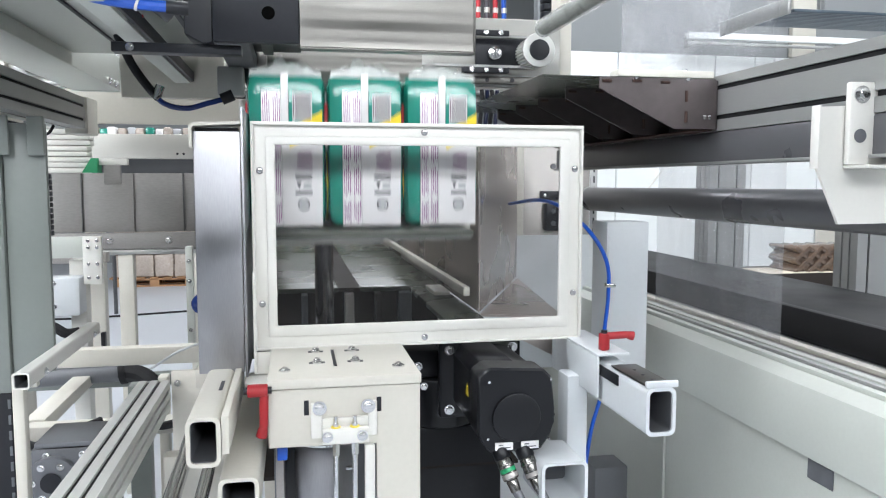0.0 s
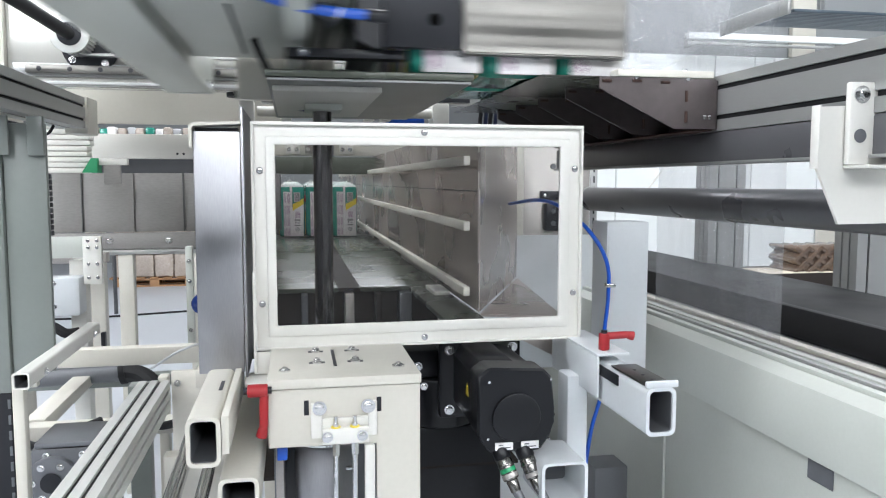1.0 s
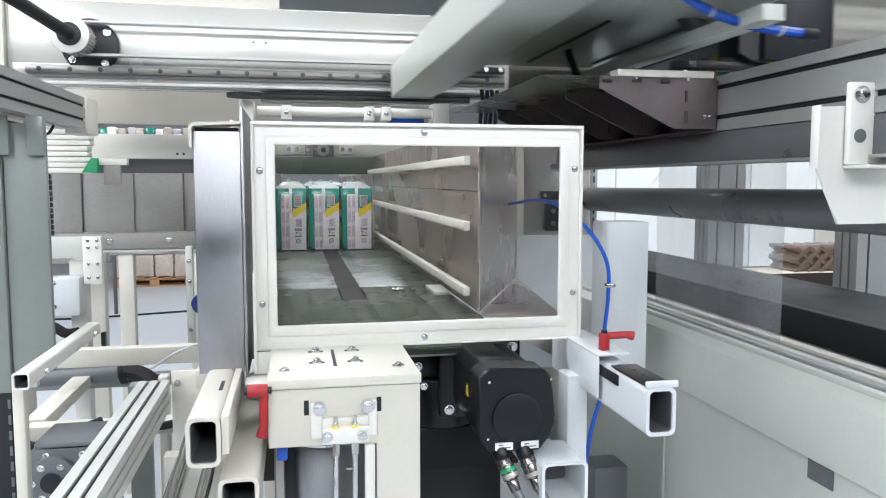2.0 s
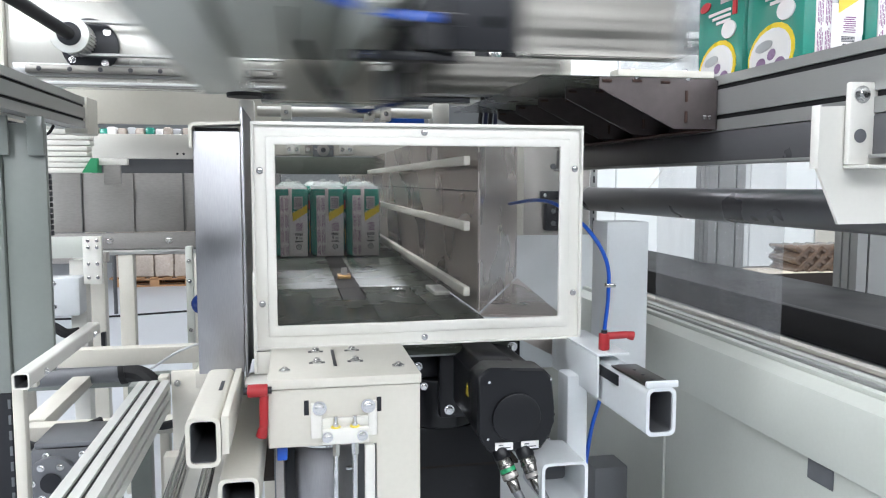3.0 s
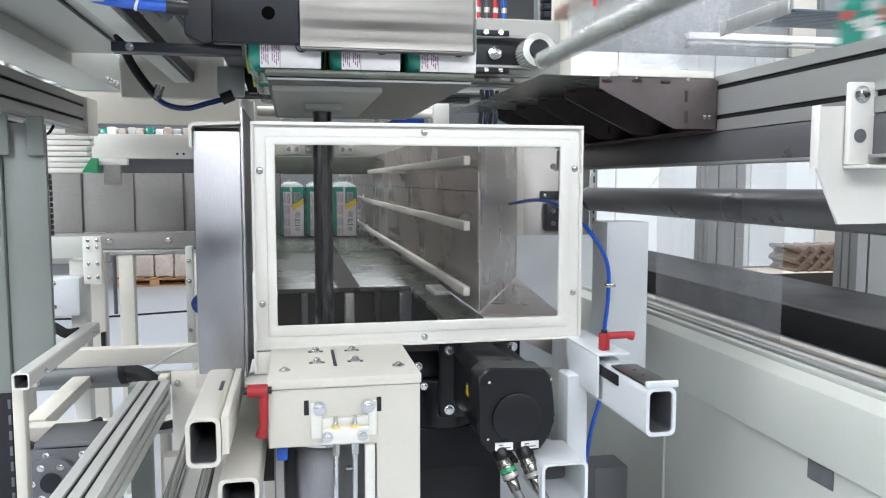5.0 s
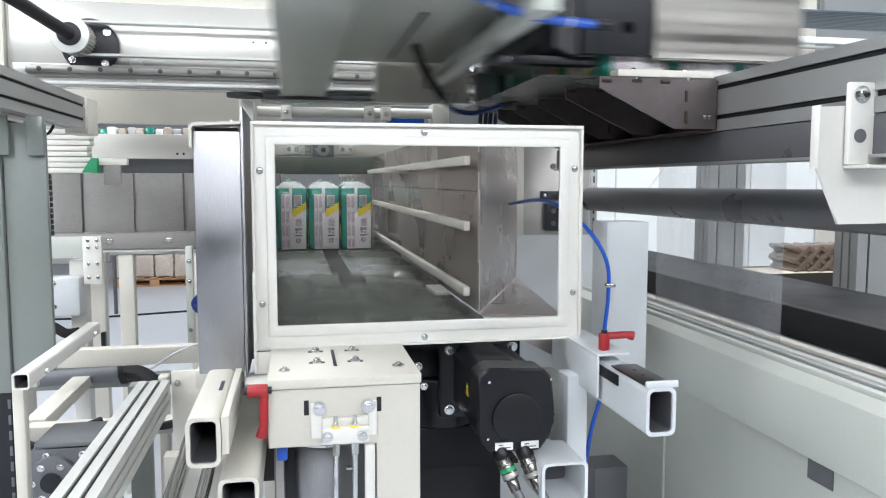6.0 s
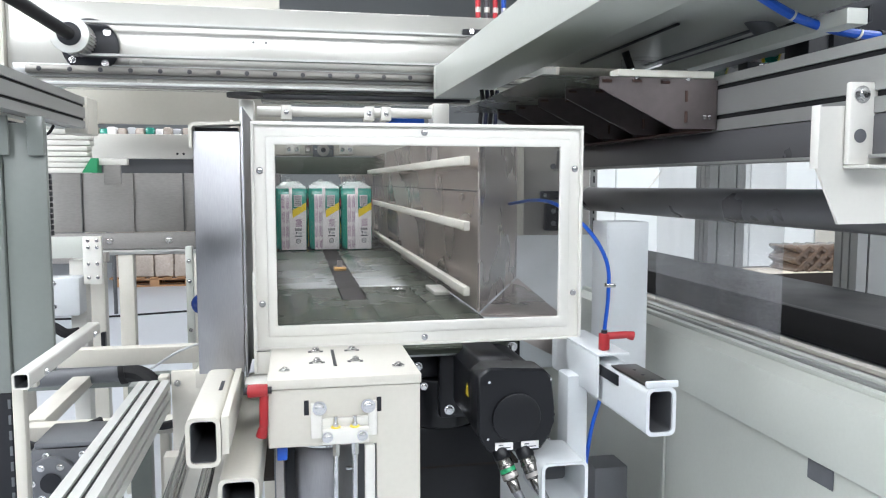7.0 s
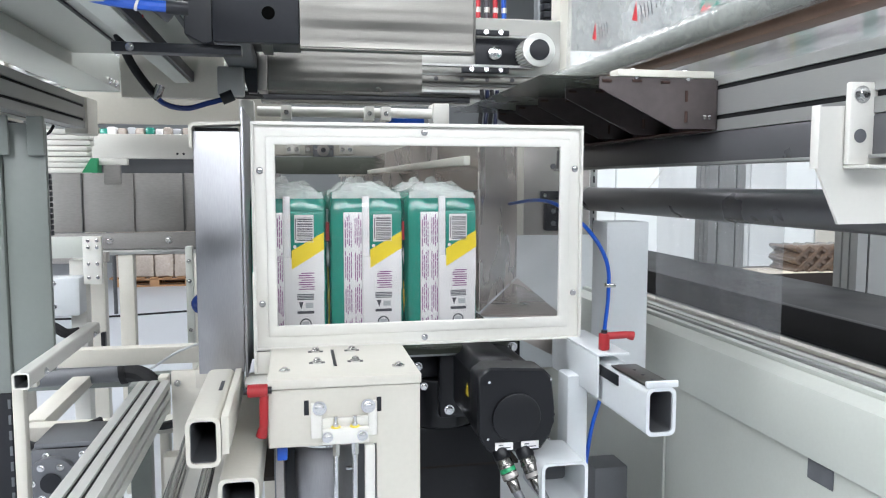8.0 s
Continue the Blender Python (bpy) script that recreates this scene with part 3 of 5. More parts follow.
def build_motor():
    t = thing("servo_motor", "black servo motor with round end cap and two plugs", "motor", (0.4, 1.5, 1.1))
    sec = [(0.334, 1.126), (0.346, 1.112), (0.452, 1.112), (0.464, 1.126), (0.464, 1.228), (0.452, 1.242), (0.42, 1.244), (0.415, 1.252), (0.352, 1.252), (0.347, 1.244), (0.334, 1.228)]
    part("body", prism(sec, "y", 1.42, 1.6, bevel=0.003), BLACKPAINT, t)
    cap = [(0.328, 1.13), (0.345, 1.11), (0.35, 1.094), (0.45, 1.094), (0.472, 1.125), (0.472, 1.15), (0.479, 1.155), (0.479, 1.165), (0.472, 1.17), (0.472, 1.232), (0.455, 1.25), (0.35, 1.256), (0.328, 1.24)]
    part("end_cap", prism(cap, "y", 1.35, 1.419, bevel=0.004), BLACKPAINT, t)
    part("end_disc", cyl((0.402, 1.344, 1.16), (0.402, 1.351, 1.16), 0.047, seg=36, bevel=0.003), BLACKPAINT, t, "raised round disc")
    part("flange", box(0.304, 0.486, 1.601, 1.63, 1.085, 1.256, 0.008), BLACKPAINT, t)
    for bx, bz in ((0.325, 1.236), (0.466, 1.238), (0.325, 1.105)):
        bolt(t, (bx, 1.60, bz), (0, -1, 0), 0.008, 0.008)
    for bx, bz in ((0.349, 1.23), (0.468, 1.23), (0.347, 1.122), (0.466, 1.115)):
        part("screw", cyl((bx, 1.346, bz), (bx, 1.351, bz), 0.0025, seg=10), BOLT, t)
    for k in (0, 1):
        a = 0.378 + k * 0.05
        part("sticker", box(a - 0.017, a + 0.017, 1.3455, 1.3492, 1.1, 1.114, 0), PACKWHITE, t, "white rating sticker")
        part("sticker_print", box(a - 0.011, a - 0.002, 1.3448, 1.3454, 1.1085, 1.1105, 0), INK, t)
        part("sticker_print", box(a - 0.011, a + 0.012, 1.3448, 1.3454, 1.1035, 1.1055, 0), INK, t)
        c = Vector((0.372 + k * 0.045, 1.36, 1.1))
        d = Vector((0.10, -0.14, -0.30)).normalized()
        part("plug_base", cyl(c, c + d * 0.022, 0.0165, seg=20, bevel=0.002), BLACKPAINT, t)
        plug = part("plug", cyl(c + d * 0.021, c + d * 0.062, 0.0150, seg=28, bevel=0.003), PLUGMETAL, t, "dark chrome round plug")
        part("ring", cyl(c + d * 0.031, c + d * 0.036, 0.0166, seg=28, bevel=0.001), PLUGMETAL, plug)
        part("ring", cyl(c + d * 0.050, c + d * 0.058, 0.0162, seg=12), DULLSTEEL, plug, "knurled ring")
        if k == 0:
            part("label", cyl(c + d * 0.039, c + d * 0.047, 0.01535, seg=28), GREENP, plug, "green label band")
        part("gland", cyl(c + d * 0.062, c + d * 0.085, 0.0115, seg=20, bevel=0.002, r2=0.0095), PLUGMETAL, plug)
        part("cable", hose([c + d * 0.08, c + d * 0.13, c + d * 0.2 + Vector((0, 0, -0.1))], 0.0085), GREYPAINT, t, "dark grey cable")
    part("warning_mark", prism([(1.45, 1.175), (1.475, 1.175), (1.4625, 1.2)], "x", 0.3328, 0.3336), YELLOW, t, "small yellow warning mark")
    t = thing("gearbox", "black gearbox drum beside the servo motor", "gearbox", (0.3, 1.75, 0.7))
    part("drum", cyl((0.325, 1.72, 1.05), (0.325, 1.72, 1.16), 0.085, seg=36, bevel=0.006), BLACKPAINT, t)
    part("base", box(0.24, 0.46, 1.66, 1.8, 0.7, 1.049, 0.008), BLACKPAINT, t)
    # black plate added as a dark backing behind the motor
    part("dark_backing", box(0.215, 0.49, 1.81, 1.83, 0.7, 1.225, 0.003), BLACKPAINT, t)
    part("housing", box(0.225, 0.317, 1.66, 1.78, 1.161, 1.225, 0.006), BLACKPAINT, t)
    bolt(t, (0.265, 1.655, 1.19), (0, -1, 0), 0.007, 0.01)
    bolt(t, (0.275, 1.635, 1.15), (0, -1, 0), 0.006, 0.006)


def build_conveyor():
    """Slide table, side walls and guide rails that bring the packs to the lift."""
    t = thing("pack_conveyor", "green grey slide conveyor with stainless side walls", "conveyor", (0.16, 4.5, 0))
    part("slide_plate", box(-0.12, 0.14, 2.53, 8.0, 1.235, 1.25, 0.002), TABLE, t)
    part("slide_plate", box(0.212, 0.52, 2.53, 8.0, 1.235, 1.25, 0.002), TABLE, t)
    part("slot_bed", box(0.1405, 0.2115, 2.53, 8.0, 1.236, 1.2485, 0), SLOT, t, "dark brown slot bed")
    wall = part("side_wall", box(0.479, 0.486, 1.98, 8.0, 1.252, 1.75, 0.001), WALLSTEEL, t)
    part("side_wall", box(-0.15, -0.143, 1.96, 8.0, 1.252, 1.75, 0.001), WALLSTEEL, t)
    part("edge_plate", box(0.374, 0.478, 1.6, 2.529, 1.235, 1.249, 0.001), TABLE, t)
    part("edge_plate", box(-0.142, -0.054, 1.6, 2.529, 1.235, 1.249, 0.001), TABLE, t)
    part("edge_bracket", box(0.42, 0.47, 2.3, 2.46, 1.2495, 1.262, 0.002), WHITE, t)
    # dark sheet added to draw the shaded inside below the table
    part("under_plate", box(-0.14, 0.48, 2.56, 2.58, 1.10, 1.234, 0.002), SLOT, t)
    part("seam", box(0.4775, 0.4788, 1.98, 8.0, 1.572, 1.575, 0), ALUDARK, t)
    for z in (1.313, 1.484, 1.653):
        part("guide_rail", box(0.43, 0.448, 1.936, 7.5, z - 0.012, z + 0.012, 0.003), NYLON, t, "white nylon guide rail")
        part("guide_rail", box(-0.128, -0.11, 1.936, 7.5, z - 0.012, z + 0.012, 0.003), NYLON, t, "white nylon guide rail")
        for y in np.arange(2.2, 7.4, 0.7):
            part("rail_spacer", cyl((0.448, y, z), (0.4785, y, z), 0.006, seg=10), BOLT, t)
    part("wall_end", prism([(0.479, 1.98), (0.482, 1.978), (0.800, 2.70), (0.797, 2.703)], "z", 1.25, 1.75), ENDSTEEL, t)
    part("tray", prism([(0.484, 1.97), (0.69, 1.9), (0.80, 2.69)], "z", 1.24, 1.247), WALLSTEEL, t)
    # upright triangle shaped to fit the camera's view of the tray's underside
    part("tray_underside", prism([(0.462, 1.262), (0.60, 1.262), (0.60, 1.19)], "y", 1.66, 1.664), ENDSTEEL, t, "dark upright triangle for the tray's underside")
    part("rear_plate", box(0.79, 1.25, 2.72, 2.726, 0.9, 1.40, 0.001), COOLWHITE, t, "pale blue grey plate")
    for y in (3.0, 4.5, 6.0, 7.5):
        for x in (-0.1, 0.5):
            part("leg", box(x - 0.03, x + 0.03, y - 0.03, y + 0.03, 0, 1.234, 0.004), CREAM, t)
    part("cross_beam", box(-0.1, 0.5, 2.9, 2.96, 1.1, 1.16, 0.004), GREYPAINT, t)
    part("cross_beam", box(-0.1, 0.5, 2.75, 2.8, 1.17, 1.21, 0.004), DULLSTEEL, t)
    # tray added in dark brown for the same shaded inside
    part("under_tray", box(-0.13, 0.5, 1.66, 2.9, 0.95, 0.96, 0.002), SLOT, t)
    for x, w, m in ((0.02, 0.02, GREYPAINT), (0.16, 0.03, DULLSTEEL), (0.26, 0.02, SLOT), (0.34, 0.04, GREYPAINT)):
        part("under_bracket", box(x, x + w, 2.5, 2.555, 1.06, 1.232, 0.003), m, t)
    # head of the infeed with its bolted cross beam
    g = thing("infeed_bridge", "cream cross beam with bolted plates over the conveyor", "machine beam", (0.2, 4.6, 1.25))
    part("beam", box(-0.6, 0.9, 4.6, 4.72, 1.75, 1.90, 0.004), CREAM, g)
    part("glass_plate", box(-0.1, 0.5, 4.55, 4.57, 1.64, 1.74, 0.003), TABLE, g)
    for x in (0.0, 0.11, 0.2, 0.31):
        pl = part("plate", box(x - 0.04, x + 0.04, 4.585, 4.599, 1.76, 1.86, 0.003), WHITE if x != 0.11 and x != 0.2 else DULLSTEEL, g)
        for dx in (-0.022, 0.022):
            for dz in (1.785, 1.835):
                bolt(g, (x + dx, 4.584, dz), (0, -1, 0), 0.009, 0.008)
    fan = part("drive_plate", box(0.115, 0.235, 4.575, 4.584, 1.735, 1.83, 0.004), GREYPAINT, g, "dark drive plate")
    part("hub", cyl((0.175, 4.56, 1.781), (0.175, 4.575, 1.781), 0.036, seg=24, bevel=0.003), DULLSTEEL, fan)
    part("hub_cap", cyl((0.175, 4.553, 1.781), (0.175, 4.56, 1.781), 0.014, seg=16), BLACK, fan)
    for x in (-0.55, 0.85):
        part("upright", box(x - 0.04, x + 0.04, 4.62, 4.7, 0, 1.749, 0.004), CREAM, g)


def build_lift():
    """The lifting platform on its rod. Its origin is the platform's underside over the rod."""
    t = thing("lift_platform", "green grey lift platform on a dark steel rod", "lift", (0.075, 1.95, 1.235))
    part("plate", box(-0.05, 0.136, 1.58, 2.524, 1.235, 1.25, 0.002), TABLE, t)
    part("plate", box(0.214, 0.37, 1.58, 2.524, 1.235, 1.25, 0.002), TABLE, t)
    part("bridge", box(0.136, 0.214, 1.58, 2.262, 1.2345, 1.2495, 0.001), TABLE, t)
    part("slot_insert", box(0.141, 0.209, 2.263, 2.524, 1.236, 1.2485, 0), SLOT, t)
    part("under_skin", box(-0.048, 0.368, 1.582, 2.522, 1.2285, 1.2342, 0.001), ALU, t, "bright aluminium underside")
    part("front_edge", box(-0.052, 0.372, 1.574, 1.5795, 1.2345, 1.248, 0.002), TABLE, t)
    part("carrier", box(-0.04, 0.19, 1.66, 2.3, 1.216, 1.228, 0.002), WHITE, t)
    part("mount", box(0.03, 0.12, 1.9, 2.0, 1.2, 1.2158, 0.002), PALE, t)
    part("rod", cyl((0.073, 1.95, 0.1), (0.073, 1.95, 1.1995), 0.0235, seg=28), DARKROD, t, "dark ground steel rod")
    part("latch", box(0.31, 0.35, 2.42, 2.5, 1.2505, 1.256, 0.001), BOLT, t)
    return t


def build_pack():
    """One soft plastic pack, its origin at the foot of its front face."""
    t = thing("hygiene_pack", "green and white plastic film pack with yellow stripe and barcode", "product pack", (0, 0, 0), "packs on the conveyor")
    w, d, h = 0.160, 0.243, 0.327
    bm = bmesh.new()
    bmesh.ops.create_cube(bm, size=1.0)
    bmesh.ops.subdivide_edges(bm, edges=bm.edges[:], cuts=11, use_grid_fill=True)
    for v in bm.verts:
        p = Vector(v.co) * 2
        r = (abs(p.x) ** 8 + abs(p.y) ** 10 + abs(p.z) ** 16) ** (1 / 10.0)
        q = p / r if r > 1 else p
        v.co = Vector((q.x * w / 2, q.y * d / 2 + d / 2, q.z * h / 2 + h / 2))
        v.co += 0.0028 * noise.noise_vector(v.co * 11)
        if v.co.z > h * 0.88:
            k = (v.co.z / h - 0.88) / 0.12
            v.co += k * 0.007 * noise.noise_vector(v.co * 42)
        v.co.y = max(v.co.y, -0.0015)
        v.co.z = max(v.co.z, 0.0)
    part("body", bm, GREEN, t)
    f = -0.0036
    part("front_label", box(-0.050, -0.0105, f, 0.006, 0.006, 0.284, 0.002), PACKWHITE, t, "white text label")
    part("front_label", box(-0.0104, 0.072, f, 0.006, 0.006, 0.19, 0.002), PACKWHITE, t, "white lower label")
    part("seam_strip", box(-0.0104, 0.0045, f - 0.0004, 0.006, 0.19, 0.318, 0.001), PACKWHITE, t, "white seam strip")
    part("green_field", box(0.0046, 0.0725, f - 0.0002, 0.006, 0.19, 0.286, 0.002), GREEN, t)
    part("stripe", prism([(0.006, 0.166), (0.006, 0.205), (0.0728, 0.243), (0.0728, 0.207)], "y", f - 0.0008, 0.004), YELLOW, t, "yellow slanting stripe")
    part("white_wedge", prism([(0.006, 0.12), (0.006, 0.166), (0.0727, 0.207), (0.0727, 0.12)], "y", f - 0.0005, 0.004), PACKWHITE, t)
    part("barcode_field", box(0.0125, 0.052, f - 0.0008, f - 0.0002, 0.222, 0.279, 0), PACKWHITE, t)
    for i in range(14):
        z = 0.2255 + i * 0.0036
        part("barcode_bar", box(0.018, 0.0495, f - 0.0013, f - 0.0008, z, z + (0.0024, 0.0013, 0.0019)[i % 3], 0), INK, t)
    part("barcode_digits", box(0.0142, 0.016, f - 0.0013, f - 0.0008, 0.228, 0.272, 0), INK, t)
    part("small_mark", cyl((0.013, f - 0.001, 0.213), (0.013, f - 0.0003, 0.213), 0.0035, seg=12), PACKWHITE, t)
    for c in range(8):
        x = -0.0470 + c * 0.0040 + (0.0045 if c > 3 else 0)
        for blk, (za, zb) in enumerate(((0.012, 0.062), (0.068, 0.132), (0.137, 0.205), (0.210, 0.279))):
            z = za + 0.004 * ((c * 5 + blk) % 3)
            end = zb - 0.011 * ((c * 3 + blk * 2) % 4) / 3
            k = 0
            while z < end - 0.004:
                step = 0.007 + 0.011 * ((c * 7 + k * 5 + blk * 3) % 5) / 4
                part("text_bar", box(x, x + 0.0019, f - 0.0005, f, z, min(z + step, end), 0), PURPLE, t)
                z += step + 0.0022
                k += 1
    for k in range(8):
        part("text_bar", box(0.02 + 0.005 * (k % 3 == 1), 0.052 - 0.004 * (k % 4 == 2), f - 0.0012, f - 0.0006, 0.123 + k * 0.0048, 0.1252 + k * 0.0048, 0), PURPLE, t)
    for k in range(4):
        part("print_line", box(0.016, 0.051, f - 0.0006, f, 0.1015 + k * 0.0034, 0.1037 + k * 0.0034, 0), INK, t)
    part("symbol", prism([(0.019, 0.097), (0.029, 0.097), (0.024, 0.082)], "y", f - 0.0006, f), INK, t)
    part("symbol", box(0.033, 0.049, f - 0.0006, f, 0.084, 0.095, 0), GREYPRINT, t)
    part("symbol", box(0.016, 0.051, f - 0.0006, f, 0.072, 0.078, 0), INK, t)
    part("symbol", cyl((0.033, f - 0.0006, 0.05), (0.033, f, 0.05), 0.0125, seg=18), INK, t)
    part("symbol_centre", cyl((0.033, f - 0.0009, 0.05), (0.033, f - 0.0005, 0.05), 0.0095, seg=18), PACKWHITE, t)
    part("symbol", box(0.026, 0.04, f - 0.0013, f - 0.0008, 0.044, 0.056, 0), GREYPRINT, t)
    # printed flanks
    def oval(cy, cz, ry, rz, lean=0.0, n=20):
        return [(cy + ry * math.cos(6.2832 * i / n) - lean * math.sin(6.2832 * i / n), cz + rz * math.sin(6.2832 * i / n)) for i in range(n)]

    for s in (-1, 1):
        u, v = s * (w / 2 - 0.004), s * (w / 2 + 0.0012)
        part("oval_rim", prism(oval(0.125, 0.088, 0.094, 0.076, 0.012), "x", u, v), YELLOW, t, "yellow rim")
        v += s * 0.0008
        part("oval_print", prism(oval(0.127, 0.086, 0.084, 0.066, 0.012), "x", u, v), PACKWHITE, t, "white oval print")
        v += s * 0.0008
        for cy, cz, r in ((0.085, 0.060, 0.022), (0.128, 0.048, 0.018), (0.162, 0.068, 0.020), (0.118, 0.088, 0.016)):
            part("oval_picture", prism(oval(cy, cz, r, r * 0.85, 0.004, 14), "x", u, v), LILAC, t, "lilac flower print")
        part("oval_picture", prism(oval(0.150, 0.112, 0.034, 0.014, 0.01), "x", u, v), GREYPRINT, t)
        for k in range(3):
            part("text_bar", box(min(u, v), max(u, v), 0.06, 0.17 - 0.02 * k, 0.236 - 0.014 * k, 0.244 - 0.014 * k, 0), PACKWHITE, t)
        part("tag", prism(oval(0.068, 0.187, 0.034, 0.024), "x", u, v), PACKWHITE, t, "white print tag")
        part("tag", box(min(u, v), max(u, v), 0.05, 0.11, 0.262, 0.288, 0), GREYPRINT, t)
        part("red_mark", box(min(u, v), max(u, v), 0.032, 0.050, 0.222, 0.262, 0), REDPRINT, t)
        part("red_mark", prism(oval(0.19, 0.268, 0.026, 0.013, 0.006), "x", u, v), REDPRINT, t)
    # gathered clear film closing the top
    seal = bmesh.new()
    n, cols = 20, []
    for i in range(n + 1):
        u = 2 * i / n - 1
        x = w * 0.46 * u
        a, b = noise.noise(Vector((x * 26, 3.1, 0))), noise.noise(Vector((x * 38, 7, 1)))
        hip = max(0.0, 1 - abs(u) ** 3)
        cols.append([seal.verts.new(p) for p in ((x, 0.004, h - 0.014), (x * 0.96, 0.016 + 0.005 * b, h - 0.001 + 0.004 * a), (x * 0.86 + 0.004 * b, 0.055 + 0.012 * a, h + 0.001 + 0.017 * hip + 0.006 * b), (x * 0.80, 0.085 + 0.01 * b, h + 0.002 + 0.020 * hip + 0.007 * a), (x * 0.86, 0.13, h + 0.010 * hip), (x, 0.20, h - 0.006))])
    for a, b in zip(cols, cols[1:]):
        for k in range(5):
            seal.faces.new((a[k], a[k + 1], b[k + 1], b[k]))
    bmesh.ops.solidify(seal, geom=seal.faces[:], thickness=0.0012)
    part("top_seal", seal, SEALFILM, t, "gathered translucent white film seal")
    ear = bmesh.new()
    for x, tip in ((-0.012, 0.030), (0.03, 0.020)):
        q = [ear.verts.new(p) for p in ((x - 0.018, 0.07, h + 0.012), (x + 0.020, 0.065, h + 0.013), (x + 0.004, 0.06, h + tip + 0.004), (x - 0.010, 0.062, h + tip))]
        ear.faces.new(q)
    bmesh.ops.solidify(ear, geom=ear.faces[:], thickness=0.0012)
    part("seal_ear", ear, SEALFILM, t)
    return t


def build_gantry():
    """Cross beam with belt drive and linear rail behind the lift."""
    t = thing("gantry_beam", "cream gantry beam with toothed belt and linear rail", "gantry", (0.2, 2.65, 0))
    part("beam", box(-0.86, 0.93, 2.62, 2.74, 1.90, 2.16, 0.004), SATIN, t)
    part("rail_base", box(-0.84, 0.93, 2.605, 2.619, 1.925, 1.965, 0.002), ALU, t)
    part("rail", box(-0.80, 0.93, 2.585, 2.604, 1.932, 1.958, 0.003), STEELH, t, "bright linear guide rail")
    for i in range(19):
        x = -0.76 + i * 0.0885
        part("rail_hole", cyl((x, 2.5835, 1.945), (x, 2.5855, 1.945), 0.0075, seg=12), BLACK, t)
    part("flange", box(-0.86, 0.93, 2.56, 2.61, 1.895, 1.905, 0.001), ALU, t)
    for z in (2.085, 1.985):
        part("belt", box(-0.66, 0.82, 2.545, 2.575, z - 0.0025, z + 0.0025, 0), ALU, t, "toothed belt")
        bm = bmesh.new()
        for i in range(185):
            x = -0.66 + i * 0.008
            s = 1 if z < 2.03 else -1
            box(x, x + 0.004, 2.546, 2.574, z + s * 0.0025, z + s * 0.0055, 0, bm)
        tagged(part("belt_teeth", bm, ALU, t), kind="stuff")
    for x, big in ((-0.645, True), (0.81, False)):
        p = part("pulley", cyl((x, 2.5, 2.035), (x, 2.6, 2.035), 0.047, seg=36, bevel=0.003), ALULIGHT, t, "silver toothed pulley")
        part("flange_ring", cyl((x, 2.49, 2.035), (x, 2.499, 2.035), 0.056, seg=40, bevel=0.003), ALULIGHT, p)
        for a in range(0, 360, 12):
            part("tooth", box(x + 0.049 * math.cos(radians(a)) - 0.0025, x + 0.049 * math.cos(radians(a)) + 0.0025, 2.501, 2.598, 2.035 + 0.049 * math.sin(radians(a)) - 0.0025, 2.035 + 0.049 * math.sin(radians(a)) + 0.0025, 0), ALULIGHT, p)
        part("bore", cyl((x, 2.482, 2.035), (x, 2.492, 2.035), 0.034, seg=30, bevel=0.002), BLACK, p)
        if big:
            part("bearing_flange", cyl((x + 0.03, 2.6, 2.02), (x + 0.03, 2.619, 2.02), 0.085, seg=40, bevel=0.004), BLACK, t, "black round bearing flange")
            for a in (40, 130, 220, 310):
                bolt(t, (x + 0.03 + 0.068 * math.cos(radians(a)), 2.6, 2.02 + 0.068 * math.sin(radians(a))), (0, -1, 0), 0.008, 0.006)
            part("drive_shaft", cyl((x, 2.49, 2.035), (x - 0.27, 1.4, 2.2), 0.019, seg=20), RUBBER, t, "black drive shaft")
    part("tensioner", box(0.62, 0.80, 2.6, 2.618, 1.99, 2.1, 0.003), BLACK, t, "black tensioner plate")
    part("tensioner_wheel", cyl((0.68, 2.57, 2.035), (0.68, 2.6, 2.035), 0.024, seg=24, bevel=0.003), CHROME, t)
    for z in (2.095, 1.972):
        pl = part("belt_clamp", box(0.56, 0.72, 2.535, 2.56, z - 0.01, z + 0.008, 0.002), BLACK, t)
        for k in range(3):
            bolt(t, (0.59 + k * 0.05, 2.534, z), (0, -1, 0), 0.006, 0.004)
    part("lower_beam", box(-0.1, 0.92, 2.62, 2.72, 1.862, 1.894, 0.003), SATIN, t)
    part("wiper_strip", box(-0.16, 0.60, 2.60, 2.619, 1.868, 1.886, 0.002), BLACK, t, "black wiper strip")
    part("upright", box(-0.95, -0.861, 2.6, 2.75, 0.289, 2.6, 0.005), CREAM, t)
    part("upright", box(0.931, 0.975, 2.63, 2.73, 0.289, 2.6, 0.005), CREAM, t)
    for bx in (0.0, 0.04):
        part("hole", cyl((bx + -0.12, 2.6185, 2.05), (bx + -0.12, 2.6205, 2.05), 0.004, seg=10), BLACK, t)
    enlarge(t, 1.22)
    # cross tube with sensor plates right behind the guard
    t = thing("rear_cross_tube", "cream steel tube with small sensor plates", "machine tube", (0.2, 2.8, 1.83))
    part("tube", cyl((-0.12, 2.8, 1.845), (0.52, 2.8, 1.845), 0.018, seg=20), WHITE, t)
    part("carrier", box(-0.15, 0.56, 2.85, 2.9, 1.79, 1.80, 0.003), WHITE, t)
    part("end_block", box(0.50, 0.56, 2.76, 2.86, 1.79, 1.88, 0.004), WHITE, t)
    part("end_block", box(-0.18, -0.13, 2.76, 2.86, 1.79, 1.88, 0.004), WHITE, t)
    part("rubber_cap", cyl((-0.155, 2.7, 1.882), (-0.155, 2.7, 1.895), 0.06, seg=24), RUBBER, t)
